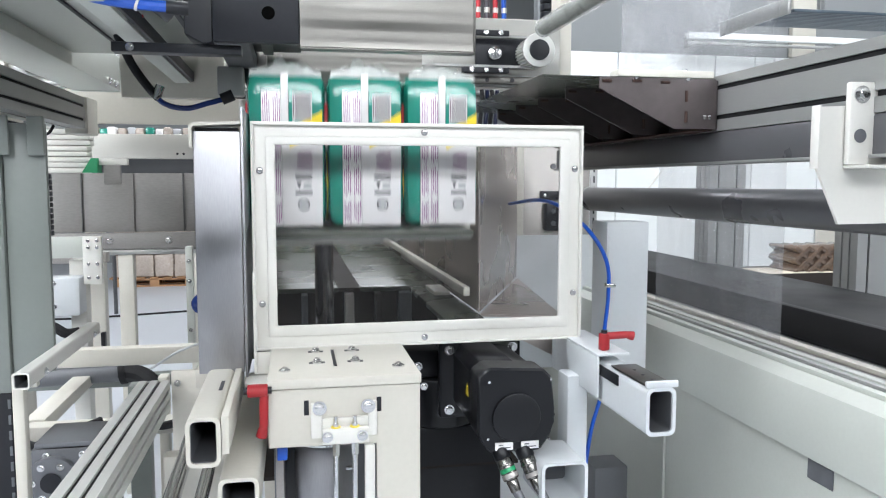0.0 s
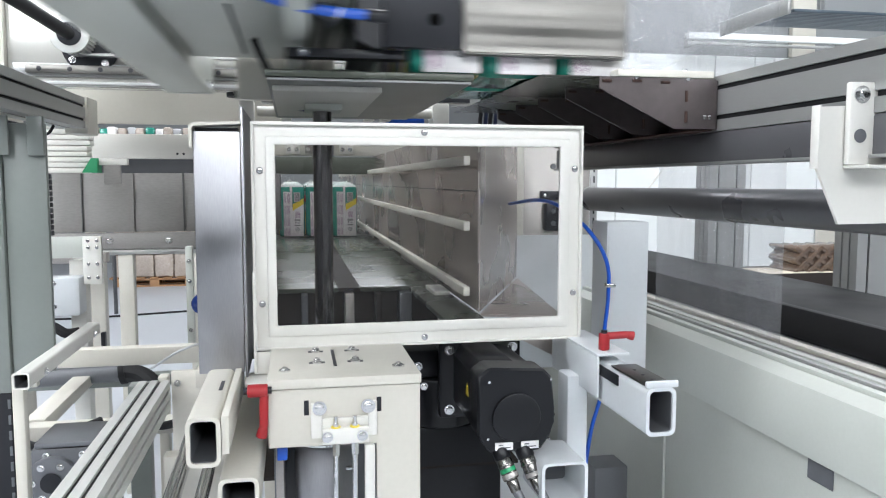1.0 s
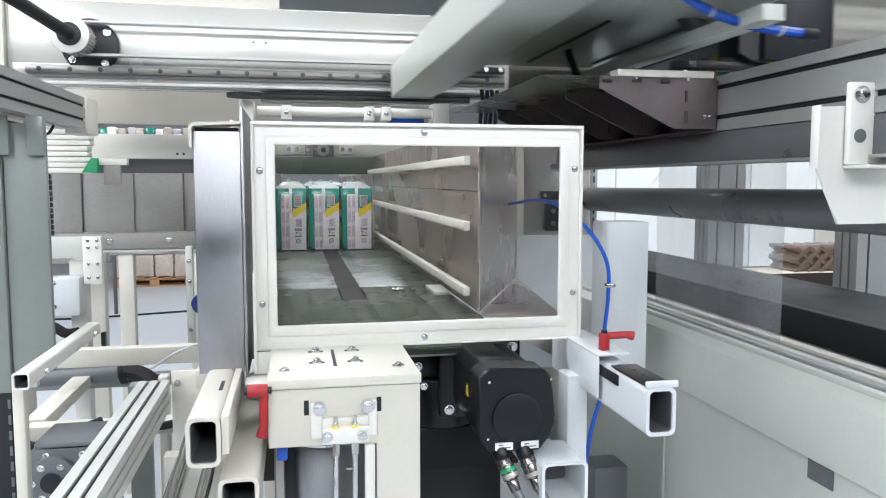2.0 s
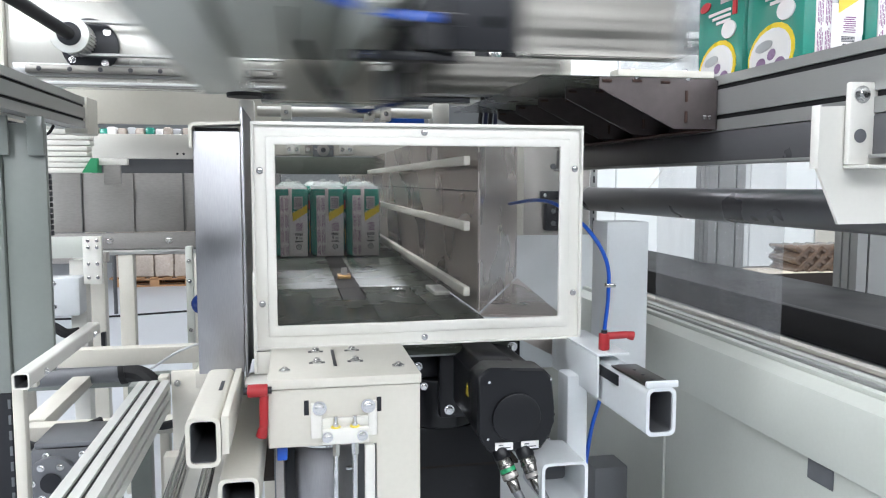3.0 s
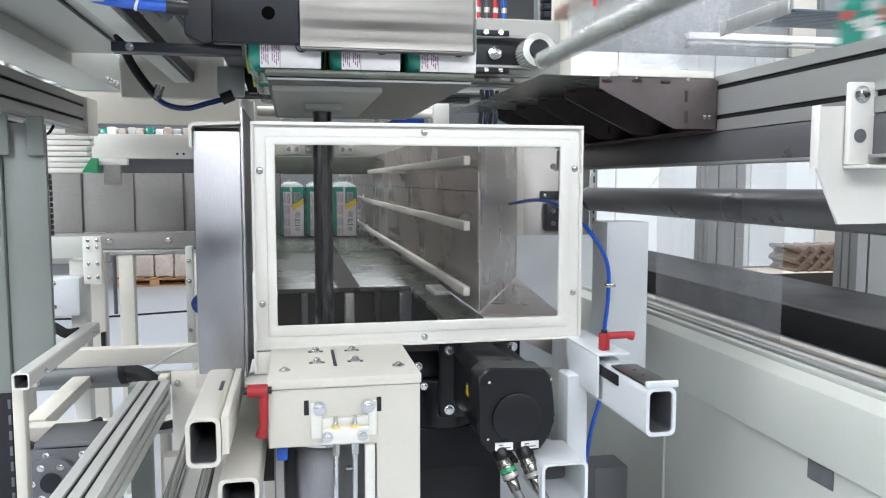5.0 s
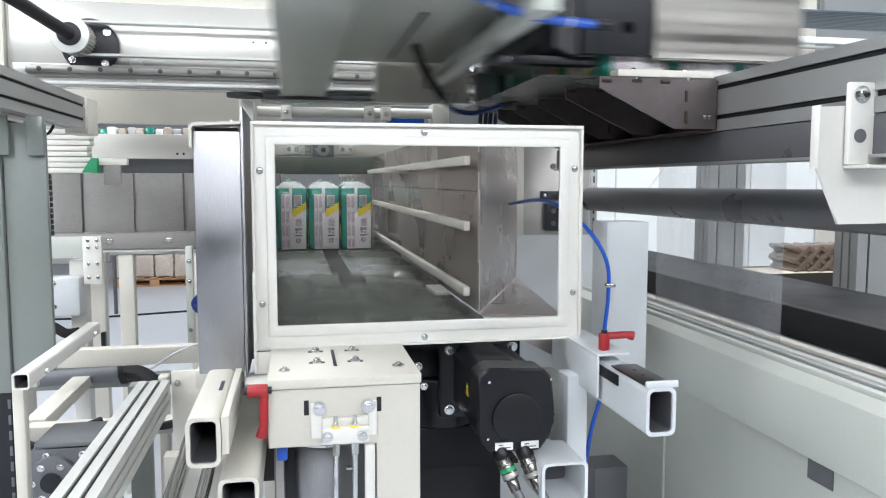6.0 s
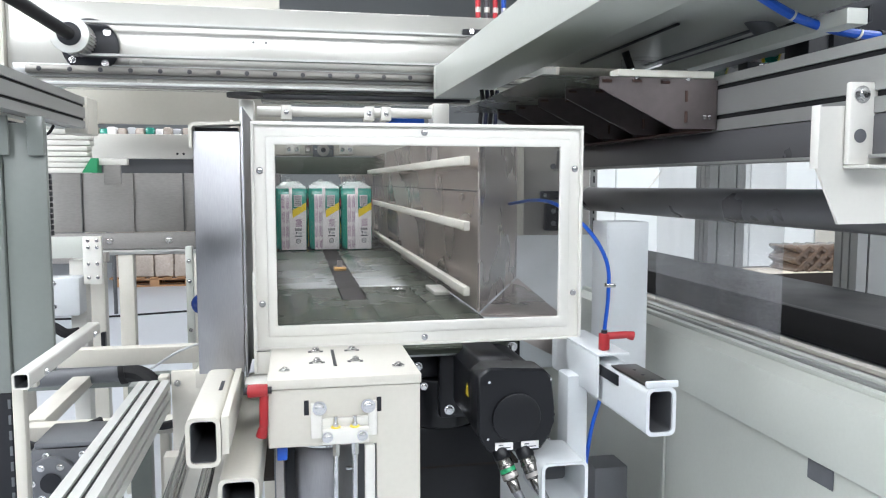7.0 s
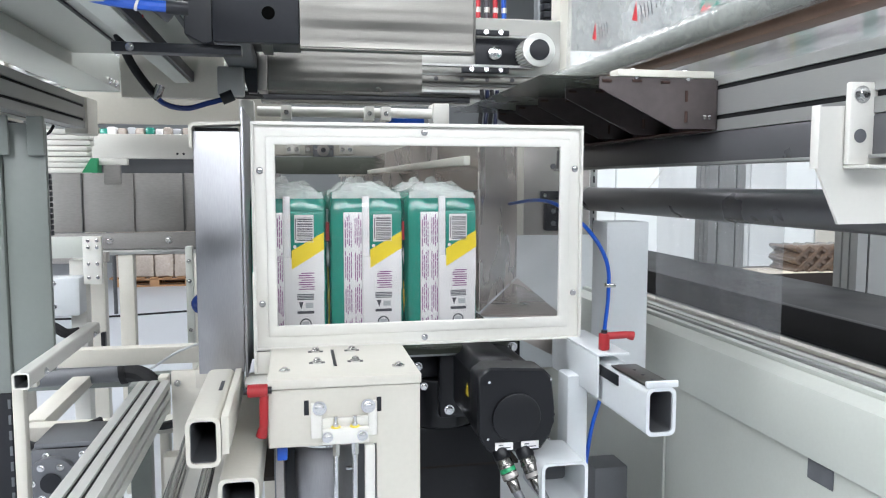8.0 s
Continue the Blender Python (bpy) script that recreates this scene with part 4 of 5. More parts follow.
    for x in (-0.02, 0.27, 0.33):
        part("clamp", box(x - 0.018, x + 0.018, 2.76, 2.83, 1.815, 1.865, 0.003), WHITE, t)
        bolt(t, (x, 2.759, 1.84), (0, -1, 0), 0.006, 0.004)
    part("sensor_rail", box(0.34, 0.48, 2.83, 2.85, 1.80, 1.83, 0.002), BLUE, t, "dark blue sensor rail")


def build_carriage():
    """The pusher carriage that takes the packs over, in its parked place."""
    t = thing("pusher_carriage", "pusher carriage with stainless boxes, black blocks and hoses", "machine carriage", (0, 2.0, 1.86))
    part("cross_arm", box(-0.80, -0.632, 1.2, 3.1, 1.937, 2.062, 0.004), PALE, t, "grey white hollow arm")
    part("arm_end_plate", box(-0.803, -0.629, 3.1005, 3.115, 1.934, 2.066, 0.002), PALE, t)
    for k in (0, 1):
        bolt(t, (-0.631, 2.93 + k * 0.09, 1.955), (1, 0, 0), 0.010, 0.006)
    part("rail_bar", box(-0.345, -0.30, 1.3, 2.5, 1.895, 1.925, 0.002), PALE, t)
    part("rail_bar_edge", box(-0.298, -0.29, 1.3, 2.5, 1.90, 1.93, 0.001), BLACK, t)
    part("back_web", box(-0.5, -0.20, 2.46, 2.5, 1.85, 2.1, 0.003), CREAM, t)
    part("link_bar", box(-0.345, -0.098, 1.62, 1.66, 1.853, 1.872, 0.002), BLACK, t, "black link bar")
    part("black_block", box(-0.15, 0.017, 1.588, 1.613, 1.873, 2.15, 0.003), BLACK, t, "black clamp block with hole")
    part("black_bevel", prism([(-0.205, 1.888), (-0.205, 2.15), (-0.151, 2.15), (-0.151, 1.873), (-0.17, 1.87)], "y", 1.602, 1.69, bevel=0.002), BLACK, t)
    # flat black disc stands for the shade in the hole
    part("hole", cyl((-0.043, 1.5865, 1.931), (-0.043, 1.5885, 1.931), 0.013, seg=20), VOID, t)
    folds = [(1.5835 + 0.0012 * math.sin(k * 0.55) + 0.0005 * math.sin(k * 1.7), 1.868 + k * 0.0083) for k in range(41)]
    front = part("front_box", prism(folds + [(1.6, 2.2), (1.6, 1.868)], "x", 0.018, 0.372), STEELH, t, "brushed stainless front plate")
    part("front_lip", box(0.018, 0.376, 1.585, 1.612, 1.863, 1.8675, 0.0015), STEELH, front)
    part("front_lip", box(0.3725, 0.378, 1.585, 1.60, 1.868, 2.2, 0.0015), STEELH, front)
    folds = [(2.402 - 0.006 * math.sin(k * 0.165) + 0.0008 * math.sin(k * 1.2), 1.875 + k * 0.0062) for k in range(20)]
    part("back_box", prism(folds + [(2.48, 1.993), (2.48, 1.875)], "x", -0.07, 0.40), STEELH, t, "brushed stainless rear plate")
    bolt(t, (-0.31, 1.619, 1.862), (0, -1, 0), 0.006, 0.004, CHROME)
    part("back_cap", box(-0.10, -0.0715, 2.39, 2.49, 1.87, 1.996, 0.004), DULLSTEEL, t)
    part("rear_bracket", prism([(-0.17, 2.0), (-0.10, 2.0), (-0.10, 1.86), (-0.125, 1.86), (-0.145, 1.93)], "y", 2.36, 2.4), BLACK, t)
    part("rear_clamp", box(-0.21, -0.135, 2.32, 2.36, 1.845, 1.93, 0.006), ALU, t)
    part("hose_sleeve", hose([(-0.43, 2.1, 1.97), (-0.40, 2.1, 1.90), (-0.365, 2.1, 1.846), (-0.335, 2.1, 1.812)], 0.011), RUBBER, t, "black hose sleeve")
    part("hose", hose([(-0.39, 2.1, 1.875), (-0.365, 2.1, 1.845), (-0.324, 2.1, 1.80), (-0.268, 2.1, 1.788), (-0.211, 2.1, 1.803), (-0.165, 2.1, 1.816)], 0.007), DARKBLUE, t, "dark blue air hose")
    part("hose_fitting", cyl((-0.18, 2.1, 1.812), (-0.15, 2.1, 1.825), 0.015, seg=14), BLACK, t)
    part("hose_fitting", cyl((-0.345, 2.1, 1.81), (-0.33, 2.1, 1.845), 0.012, seg=14), CHROME, t)
    part("upper_hose", hose([(-0.80, 1.385, 2.16), (-0.62, 1.385, 2.04), (-0.52, 1.385, 1.985), (-0.428, 1.385, 1.937), (-0.366, 1.385, 1.914), (-0.287, 1.385, 1.898), (-0.2, 1.385, 1.892)], 0.0095), BLUE, t, "blue air hose bundle")
    for q in ((-0.40, 1.385, 1.925), (-0.25, 1.385, 1.894)):
        part("cable_tie", cyl((q[0] - 0.002, q[1], q[2] + 0.0008), (q[0] + 0.002, q[1], q[2] - 0.0008), 0.0112, seg=14), WHITE, t, "white cable tie")
    part("hose_end", cyl((-0.205, 1.385, 1.892), (-0.17, 1.39, 1.891), 0.012, seg=14), BLACK, t)
    part("lamp_dot", cyl((-0.29, 1.649, 1.928), (-0.29, 1.652, 1.928), 0.003, seg=10), REDPRINT, t)
    part("cylinder", cyl((-0.33, 1.68, 2.02), (-0.235, 1.70, 1.945), 0.025, seg=20, bevel=0.003), GREYPAINT, t, "grey sensor body")
    part("under_plate", box(-0.63, -0.2, 1.2, 2.455, 1.975, 1.985, 0.002), PALE, t)
    part("rear_web", box(-0.1995, 0.03, 1.72, 2.355, 1.978, 1.988, 0.002), GREYPAINT, t)
    # the thin black strip is coloured to stand for a groove's shade
    for x, w, m in ((-0.47, 0.008, BLACK), (-0.255, 0.012, GREYPAINT), (-0.08, 0.03, ALU)):
        part("under_strip", box(x, x + w, 1.72, 2.35, 1.969, 1.9745 if x < -0.2 else 1.9775, 0.001), m, t)
    part("end_plate", box(-0.10, 0.01, 1.76, 1.77, 1.90, 1.975, 0.004), PALE, t, "pale plate with bolts")
    for x in (-0.075, -0.015):
        bolt(t, (x, 1.759, 1.94), (0, -1, 0), 0.007, 0.005)
    part("black_rib", box(-0.2, -0.1, 1.9, 1.94, 1.96, 2.2, 0.002), BLACK, t)
    part("guide_rod", box(-0.18, -0.1, 1.72, 2.38, 1.93, 1.97, 0.004), GREYPAINT, t)
    return t


def build_left_side():
    t = thing("control_cabinet", "tall grey green painted machine cabinet", "cabinet", (-0.62, 2.0, 0))
    part("door", box(-0.66, -0.567, 1.95, 1.968, 1.145, 1.735, 0.004), SAGE, t)
    part("frame", box(-0.90, -0.662, 1.94, 2.1, 1.10, 1.735, 0.004), SAGE, t)
    post = part("slotted_post", box(-0.9, -0.665, 1.945, 2.05, 0, 1.099, 0.003), BLACK, t, "dark slotted post")
    for k in range(10):
        part("slot", box(-0.673, -0.667, 1.942, 1.9448, 0.72 + k * 0.038, 0.742 + k * 0.038, 0), GREYPAINT, post)
    part("hinge_plate", box(-0.67, -0.64, 1.93, 1.939, 1.66, 1.75, 0.002), SAGE, t)
    part("hinge_plate", box(-0.60, -0.565, 1.93, 1.948, 1.66, 1.75, 0.002), SAGE, t)
    profile_beam((-0.64, 1.7, 1.755), slotted(-0.68, -0.60, 1.755, 1.845, [-0.64], [1.78, 1.82]), "y", 0.9, 2.45, [(-0.6088, -0.605, 0.9, 2.449, z - 0.0039, z + 0.0039) for z in (1.78, 1.82)], "grey slotted aluminium profile beam")
    t = thing("sagging_cable", "thin black cable hanging below the profile beam", "cable", (-0.7, 2.3, 1.73))
    part("cable", hose([(-0.775, 2.3, 1.765), (-0.71, 2.3, 1.749), (-0.685, 2.3, 1.733), (-0.66, 2.3, 1.731), (-0.645, 2.3, 1.754)], 0.004), RUBBER, t)
    solid("profile_end_bracket", box(-0.66, -0.595, 2.46, 2.58, 1.74, 1.85, 0.004), CREAM, "cream bracket at the end of the profile", "bracket", (-0.63, 2.52, 1.74))
    profile_beam((-0.337, 1.4, 1.05), slotted(-0.373, -0.302, 1.05, 1.12, [-0.35, -0.324], [1.075, 1.098]), "y", 0.9, 1.92, [(x - 0.0039, x + 0.0039, 0.901, 1.919, 1.1112, 1.115) for x in (-0.35, -0.324)], "lightened slotted aluminium profile beam", ALULIGHT)
    t = thing("profile_bracket", "cream end bracket bolted to the profile", "bracket", (-0.25, 1.95, 0.9))
    part("plate", box(-0.30, -0.18, 1.925, 1.94, 0.9, 1.14, 0.003), CREAM, t)
    part("foot", box(-0.24, -0.17, 1.9, 1.96, 1.1, 1.145, 0.003), CREAM, t)
    bolt(t, (-0.285, 1.924, 1.11), (0, -1, 0), 0.006, 0.005)
    t = thing("guide_shafts", "two bright steel shafts in cream holders", "guide shafts", (-0.2, 1.5, 0.95))
    part("shaft", cyl((-0.23, 0.9, 0.98), (-0.23, 1.9, 1.05), 0.016, seg=20), CHROME, t)
    part("shaft", cyl((-0.175, 0.9, 0.99), (-0.175, 1.9, 1.05), 0.013, seg=20), CHROME, t)
    part("holder", box(-0.27, -0.14, 1.6, 1.64, 0.9, 1.04, 0.003), CREAM, t)
    t = thing("support_tube", "white painted hollow steel tube with open end", "steel tube", (-0.53, 1.9, 1.15), "hollow support tubes")
    part("tube", rhs(-0.529, 1.21, 0.031, 0.033, 0.003, 0.006, 1.6, 2.16), WHITE, t)
    part("bore", rhs(-0.529, 1.21, 0.0246, 0.0266, 0.001, 0.004, 1.604, 2.1), BORE, t, "raw steel inside, darkened for shade")
    part("shade_plug", box(-0.5415, -0.5165, 1.66, 1.67, 1.197, 1.223, 0), VOID, t)
    part("leg", box(-0.595, -0.571, 1.74, 1.77, 0, 1.192, 0.004), CREAM, t)
    part("leg_arm", box(-0.5705, -0.545, 1.745, 1.765, 1.16, 1.19, 0.003), CREAM, t)
    bolt(t, (-0.513, 1.7, 1.205), (1, 0, 0), 0.006, 0.005)
    bolt(t, (-0.513, 2.1, 1.205), (1, 0, 0), 0.006, 0.005)


def build_rear_left():
    """The neighbouring conveyor line seen past the left cabinet."""
    t = thing("rear_conveyor", "cream conveyor line with grey side plates", "conveyor", (-0.9, 4.2, 0))
    part("top_beam", box(-1.6, -0.3, 4.0, 4.08, 1.71, 1.83, 0.005), WHITE, t)
    for x in (-0.56, -0.53):
        part("hole", cyl((x, 3.998, 1.735), (x, 4.001, 1.735), 0.006, seg=10), BLACK, t)
    for i in range(6):
        x = -1.515 + i * 0.242
        part("side_plate", box(x, x + 0.236, 4.1, 4.108, 1.345, 1.64, 0.002), PLATE, t, "dull grey steel side plate")
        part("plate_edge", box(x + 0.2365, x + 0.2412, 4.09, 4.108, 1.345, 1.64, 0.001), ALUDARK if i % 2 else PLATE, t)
    # dark plate put in for the shadow between beam and side plates
    part("shadow_plate", box(-1.6, -0.3, 4.12, 4.14, 1.6, 1.76, 0.002), GREYPAINT, t)
    part("lower_beam", box(-1.6, -0.3, 4.05, 4.1, 1.262, 1.342, 0.003), PLATE, t)
    part("lower_rail", box(-1.6, -0.3, 4.04, 4.1, 1.235, 1.258, 0.002), ALU, t)
    for x in (-0.9, -0.62):
        bolt(t, (x, 4.049, 1.305), (0, -1, 0), 0.013, 0.008)
    for x in (-0.83, -0.49):
        part("leg", box(x - 0.035, x + 0.035, 4.05, 4.12, 0.0, 1.234, 0.004), CREAM, t)
    part("belt", box(-1.6, -0.3, 4.2, 4.8, 1.80, 1.82, 0.003), GREYPAINT, t)
    for k in range(9):
        part("chain_link", box(-1.09 + 0.0, -0.86 - 0.012 * abs((k % 4) - 1.5), 3.6, 3.68, 1.635 + k * 0.024, 1.657 + k * 0.024, 0.005), WHITE, t, "white plastic chain link")
    part("green_wedge", prism([(-0.90, 1.637), (-0.835, 1.637), (-0.835, 1.70), (-0.86, 1.70)], "y", 3.58, 3.66), GREENP, t, "green plastic wedge")
    part("sensor_plate", box(-0.815, -0.745, 3.6, 3.62, 1.585, 1.67, 0.003), PLATE, t)
    part("sensor_holder", box(-0.86, -0.72, 3.61, 3.66, 1.671, 1.70, 0.003), WHITE, t)
    for k in range(11):
        part("drag_link", box(-1.03, -1.005, 3.5, 3.53, 1.37 + k * 0.024, 1.39 + k * 0.024, 0.003), BLACK, t, "black drag chain link")
    part("side_post", box(-0.43, -0.403, 3.2, 3.24, 0.93, 1.34, 0.003), PALE, t)
    for z in (1.28, 1.20, 1.0):
        bolt(t, (-0.416, 3.199, z), (0, -1, 0), 0.006, 0.005)
    for i in range(24):
        x = -1.4 + i * 0.0475
        part("stored_pack", box(x, x + 0.044, 4.4 + 0.02 * (i % 3), 4.6, 1.822, 1.885 + 0.006 * (i % 2), 0.01), (WRAPPED, GREYPRINT, WRAPPED, GREEN, PACKWHITE)[i % 5], t)
    part("far_rail", box(-1.6, -0.3, 4.8, 4.85, 1.70, 1.80, 0.003), CREAM, t)
    part("far_leg", box(-1.2, -1.1, 4.78, 4.86, 0, 1.70, 0.004), CREAM, t)
    # near support frame
    t = thing("conveyor_stand", "cream support frame with bolted plates and box", "machine frame", (-0.75, 3.0, 0))
    part("bolted_plate", box(-0.98, -0.742, 3.0, 3.02, 1.32, 1.398, 0.003), PALE, t)
    part("hanger", box(-0.755, -0.69, 2.97, 2.99, 1.225, 1.40, 0.003), WHITE, t)
    for x in (-0.735, -0.705):
        for z in (1.25, 1.3, 1.36, 1.385):
            bolt(t, (x, 2.969, z), (0, -1, 0), 0.007, 0.005, washer=False)
    part("upright", box(-0.825, -0.768, 3.05, 3.12, 0, 1.31, 0.005), WHITE, t)
    part("cover", box(-0.92, -0.765, 2.95, 3.045, 1.114, 1.253, 0.008), COOLWHITE, t)
    for z in (1.15, 1.235):
        bolt(t, (-0.85, 2.949, z), (0, -1, 0), 0.006, 0.004)
    part("hanging_rod", cyl((-0.665, 3.05, 1.10), (-0.665, 3.05, 1.32), 0.007, seg=10), GREYPAINT, t)
    part("rubber_boot", hose([(-0.92, 2.98, 1.09), (-0.86, 2.96, 1.075), (-0.82, 2.96, 1.05), (-0.78, 2.98, 1.05)], 0.018), RUBBER, t, "black rubber boot")
    part("gear_rack", box(-0.735, -0.72, 3.1, 3.13, 0.957, 1.02, 0.002), BLACK, t)
    part("blue_knob", cyl((-0.35, 3.0, 1.135), (-0.35, 3.05, 1.135), 0.038, seg=24, bevel=0.006), DARKBLUE, t, "dark blue hand knob")
    part("cross_beam", box(-1.0, -0.2, 3.1, 3.16, 0.925, 0.955, 0.004), WHITE, t)
    part("cross_beam", box(-1.0, -0.2, 3.0, 3.05, 0.83, 0.875, 0.004), SAGE, t)
    part("upper_spar", box(-1.0, -0.75, 3.3, 3.36, 1.27, 1.31, 0.003), DULLSTEEL, t)

    t = thing("cable_conduit", "black corrugated cable conduit with elbow", "conduit", (-0.7, 2.9, 0.85))
    part("pipe", cyl((-0.95, 2.9, 0.90), (-0.60, 2.9, 0.91), 0.032, seg=20), GREYPAINT, t)
    part("elbow", hose([(-0.62, 2.9, 0.91), (-0.55, 2.88, 0.90), (-0.505, 2.85, 0.86), (-0.49, 2.83, 0.78)], 0.034), RUBBER, t)
    part("collar", cyl((-0.625, 2.9, 0.908), (-0.605, 2.9, 0.911), 0.042, seg=20), RUBBER, t)
    t = thing("gear_motor", "dark grey gear motor with bolted flange", "motor", (-0.54, 1.98, 0.5))
    part("housing", box(-0.618, -0.462, 1.9, 2.06, 0.83, 0.975, 0.014), GREYPAINT, t)
    part("rib", box(-0.605, -0.475, 1.892, 2.05, 0.976, 0.99, 0.005), GREYPAINT, t)
    part("flange", cyl((-0.565, 1.875, 0.90), (-0.565, 1.899, 0.90), 0.058, seg=28, bevel=0.004), GREYPAINT, t)
    part("hub", cyl((-0.565, 1.868, 0.90), (-0.565, 1.874, 0.90), 0.024, seg=20, bevel=0.002), BLACK, t)
    for a in range(0, 360, 60):
        bolt(t, (-0.565 + 0.042 * math.cos(radians(a)), 1.874, 0.90 + 0.042 * math.sin(radians(a))), (0, -1, 0), 0.006, 0.005)
    part("foot", box(-0.64, -0.45, 1.88, 2.08, 0.0, 0.829, 0.01), GREYPAINT, t)
    for x in (-0.58, -0.5):
        bolt(t, (x, 1.899, 0.955), (0, -1, 0), 0.007, 0.006)
    t = thing("base_rail", "cream base frame below the conveyor", "machine frame", (-0.5, 2.5, 0))
    part("rail", box(-0.76, -0.30, 2.3, 2.36, 0.865, 0.905, 0.004), CREAM, t)
    part("rail", box(-0.78, -0.72, 2.36, 3.3, 0.87, 0.91, 0.004), CREAM, t)
    part("rail", box(-0.78, -0.30, 2.7, 2.75, 0.98, 1.04, 0.004), CREAM, t)
    part("post", box(-0.50, -0.44, 2.4, 2.46, 0, 0.985, 0.004), SAGE, t)
    part("post", box(-0.43, -0.40, 2.5, 2.55, 0, 0.985, 0.004), CREAM, t)
    part("cable", hose([(-0.74, 2.2, 0.90), (-0.68, 2.15, 0.90), (-0.64, 2.15, 0.93), (-0.6, 2.2, 0.92), (-0.54, 2.25, 0.93)], 0.012), RUBBER, t, "black cable")
    part("cable", hose([(-0.48, 2.28, 0.97), (-0.44, 2.25, 0.92), (-0.38, 2.25, 0.905), (-0.32, 2.28, 0.91)], 0.012), RUBBER, t, "black cable")
    part("wire", hose([(-0.36, 2.0, 1.13), (-0.33, 1.99, 1.15), (-0.29, 1.98, 1.175), (-0.24, 1.97, 1.195), (-0.19, 1.95, 1.21)], 0.003), GREYPRINT, t, "thin grey wire")
    t = thing("rear_guard_panel", "cream painted guard panel behind the gantry", "guard panel", (-0.5, 3.3, 0))
    part("panel", box(-1.0, -0.05, 3.75, 3.77, 1.86, 2.5, 0.003), CREAM, t)
    for x in (-0.7, -0.2):
        part("strut", box(x - 0.02, x + 0.02, 3.345, 3.749, 2.24, 2.28, 0.003), CREAM, t)


def build_right_side():
    profile_beam((0.945, 1.5, 1.709), slotted(0.911, 0.98, 1.709, 1.828, [0.945], [1.739, 1.803], 0.010, 0.012), "y", 0.55, 2.5, [(0.917, 0.9228, 0.551, 2.499, z - 0.0049, z + 0.0049) for z in (1.739, 1.803)], "grey slotted aluminium profile beam")
    t = thing("dark_crossbar", "dark grey machine beam below the profile", "machine beam", (0.94, 1.5, 1.637))
    part("bar", box(0.912, 0.97, 0.55, 2.6, 1.637, 1.7085, 0.005), DARKFILM, t)
    part("edge_rail", box(0.905, 0.9118, 0.55, 2.6, 1.637, 1.643, 0.001), ALU, t, "thin aluminium edge rail")
    t = thing("film_roller", "long dark grey film roller with bright journals", "roller", (1.145, 2.0, 1.54))
    part("shell", cyl((1.145, 0.7, 1.541), (1.145, 2.86, 1.531), 0.045, seg=40), DARKFILM, t)
    part("journal", cyl((1.145, 2.861, 1.531), (1.145, 2.96, 1.531), 0.018, seg=20), CHROME, t, "bright steel journal")
    part("end_ring", cyl((1.145, 2.84, 1.531), (1.145, 2.862, 1.531), 0.047, seg=40), ALU, t)
    # bracket with gussets and hinged plate
    t = thing("gusset_bracket", "raw welded steel bracket with gussets and thin plate", "bracket", (0.78, 1.8, 1.71))
    part("side_web", box(0.904, 0.910, 1.548, 2.46, 1.712, 1.818, 0.001), RUST, t)
    part("foot_strip", box(0.856, 0.903, 1.553, 2.46, 1.709, 1.7115, 0.001), OXIDE, t)
    for k in range(5):
        y = 1.546 + k * 0.206
        part("gusset", prism([(0.636, 1.8195), (0.9035, 1.8195), (0.9035, 1.713), (0.808, 1.713), (0.636, 1.796)], "y", y, y + 0.004), RUST, t)
        for x, z in ((0.652, 1.811), (0.72, 1.8125), (0.785, 1.811)):
            part("weld", cyl((x - 0.010, y - 0.001, z), (x + 0.010, y - 0.001, z), 0.0034, seg=8), OXIDE, t)
        for z in (1.782, 1.738):
            part("weld", cyl((0.835, y - 0.001, z - 0.012), (0.835, y - 0.001, z + 0.012), 0.0034, seg=8), OXIDE, t)
    for x in (0.877, 0.889):
        part("screw_head", box(x - 0.003, x + 0.003, 1.541, 1.5455, 1.733, 1.743, 0.001), CHROME, t)
    part("thin_plate", prism([(0.51, 1.546), (0.9035, 1.546), (0.9035, 2.46), (0.51, 2.44)], "z", 1.8198, 1.8205), TABLE, t)
    part("nylon_strip", box(0.675, 0.897, 1.541, 1.585, 1.821, 1.836, 0.002), NYLON, t, "cream nylon strip")
    for x in (0.72, 0.84):
        bolt(t, (x, 1.55, 1.819), (0, 0, -1), 0.006, 0.005)
        bolt(t, (x, 1.565, 1.8365), (0, 0, 1), 0.006, 0.004)
    t = thing("white_bracket", "white folded mounting bracket with bolts", "bracket", (0.9, 1.1, 1.53))
    part("plate", prism([(0.822, 1.718), (0.876, 1.721), (0.909, 1.757), (0.958, 1.65), (0.958, 1.531), (0.868, 1.53), (0.825, 1.62)], "y", 1.1, 1.106), WHITE, t)
    part("angle", box(0.869, 0.932, 1.085, 1.098, 1.626, 1.757, 0.003), WHITE, t)
    part("angle_foot", box(0.869, 0.96, 1.04, 1.098, 1.62, 1.6255, 0.002), WHITE, t)
    bolt(t, (0.888, 1.084, 1.737), (0, -1, 0), 0.010, 0.008)
    part("slot_hole", cyl((0.888, 1.0835, 1.672), (0.888, 1.0845, 1.672), 0.011, seg=20), GREYPAINT, t)
    part("edge", box(0.818, 0.8215, 1.09, 1.11, 1.62, 1.72, 0.001), WHITE, t)
    t = thing("cable_drop", "dark blue and black cables below the thin plate", "cables", (0.69, 2.7, 1.8))
    for k, (x, m) in enumerate(((0.665, RUBBER), (0.685, NAVY), (0.702, RUBBER), (0.722, NAVY))):
        part("cable", hose([(x, 2.7, 1.925), (x + 0.004, 2.7 + 0.01 * (k % 2), 1.88), (x - 0.003, 2.71, 1.80), (x, 2.72, 1.62)], 0.0075), m, t)
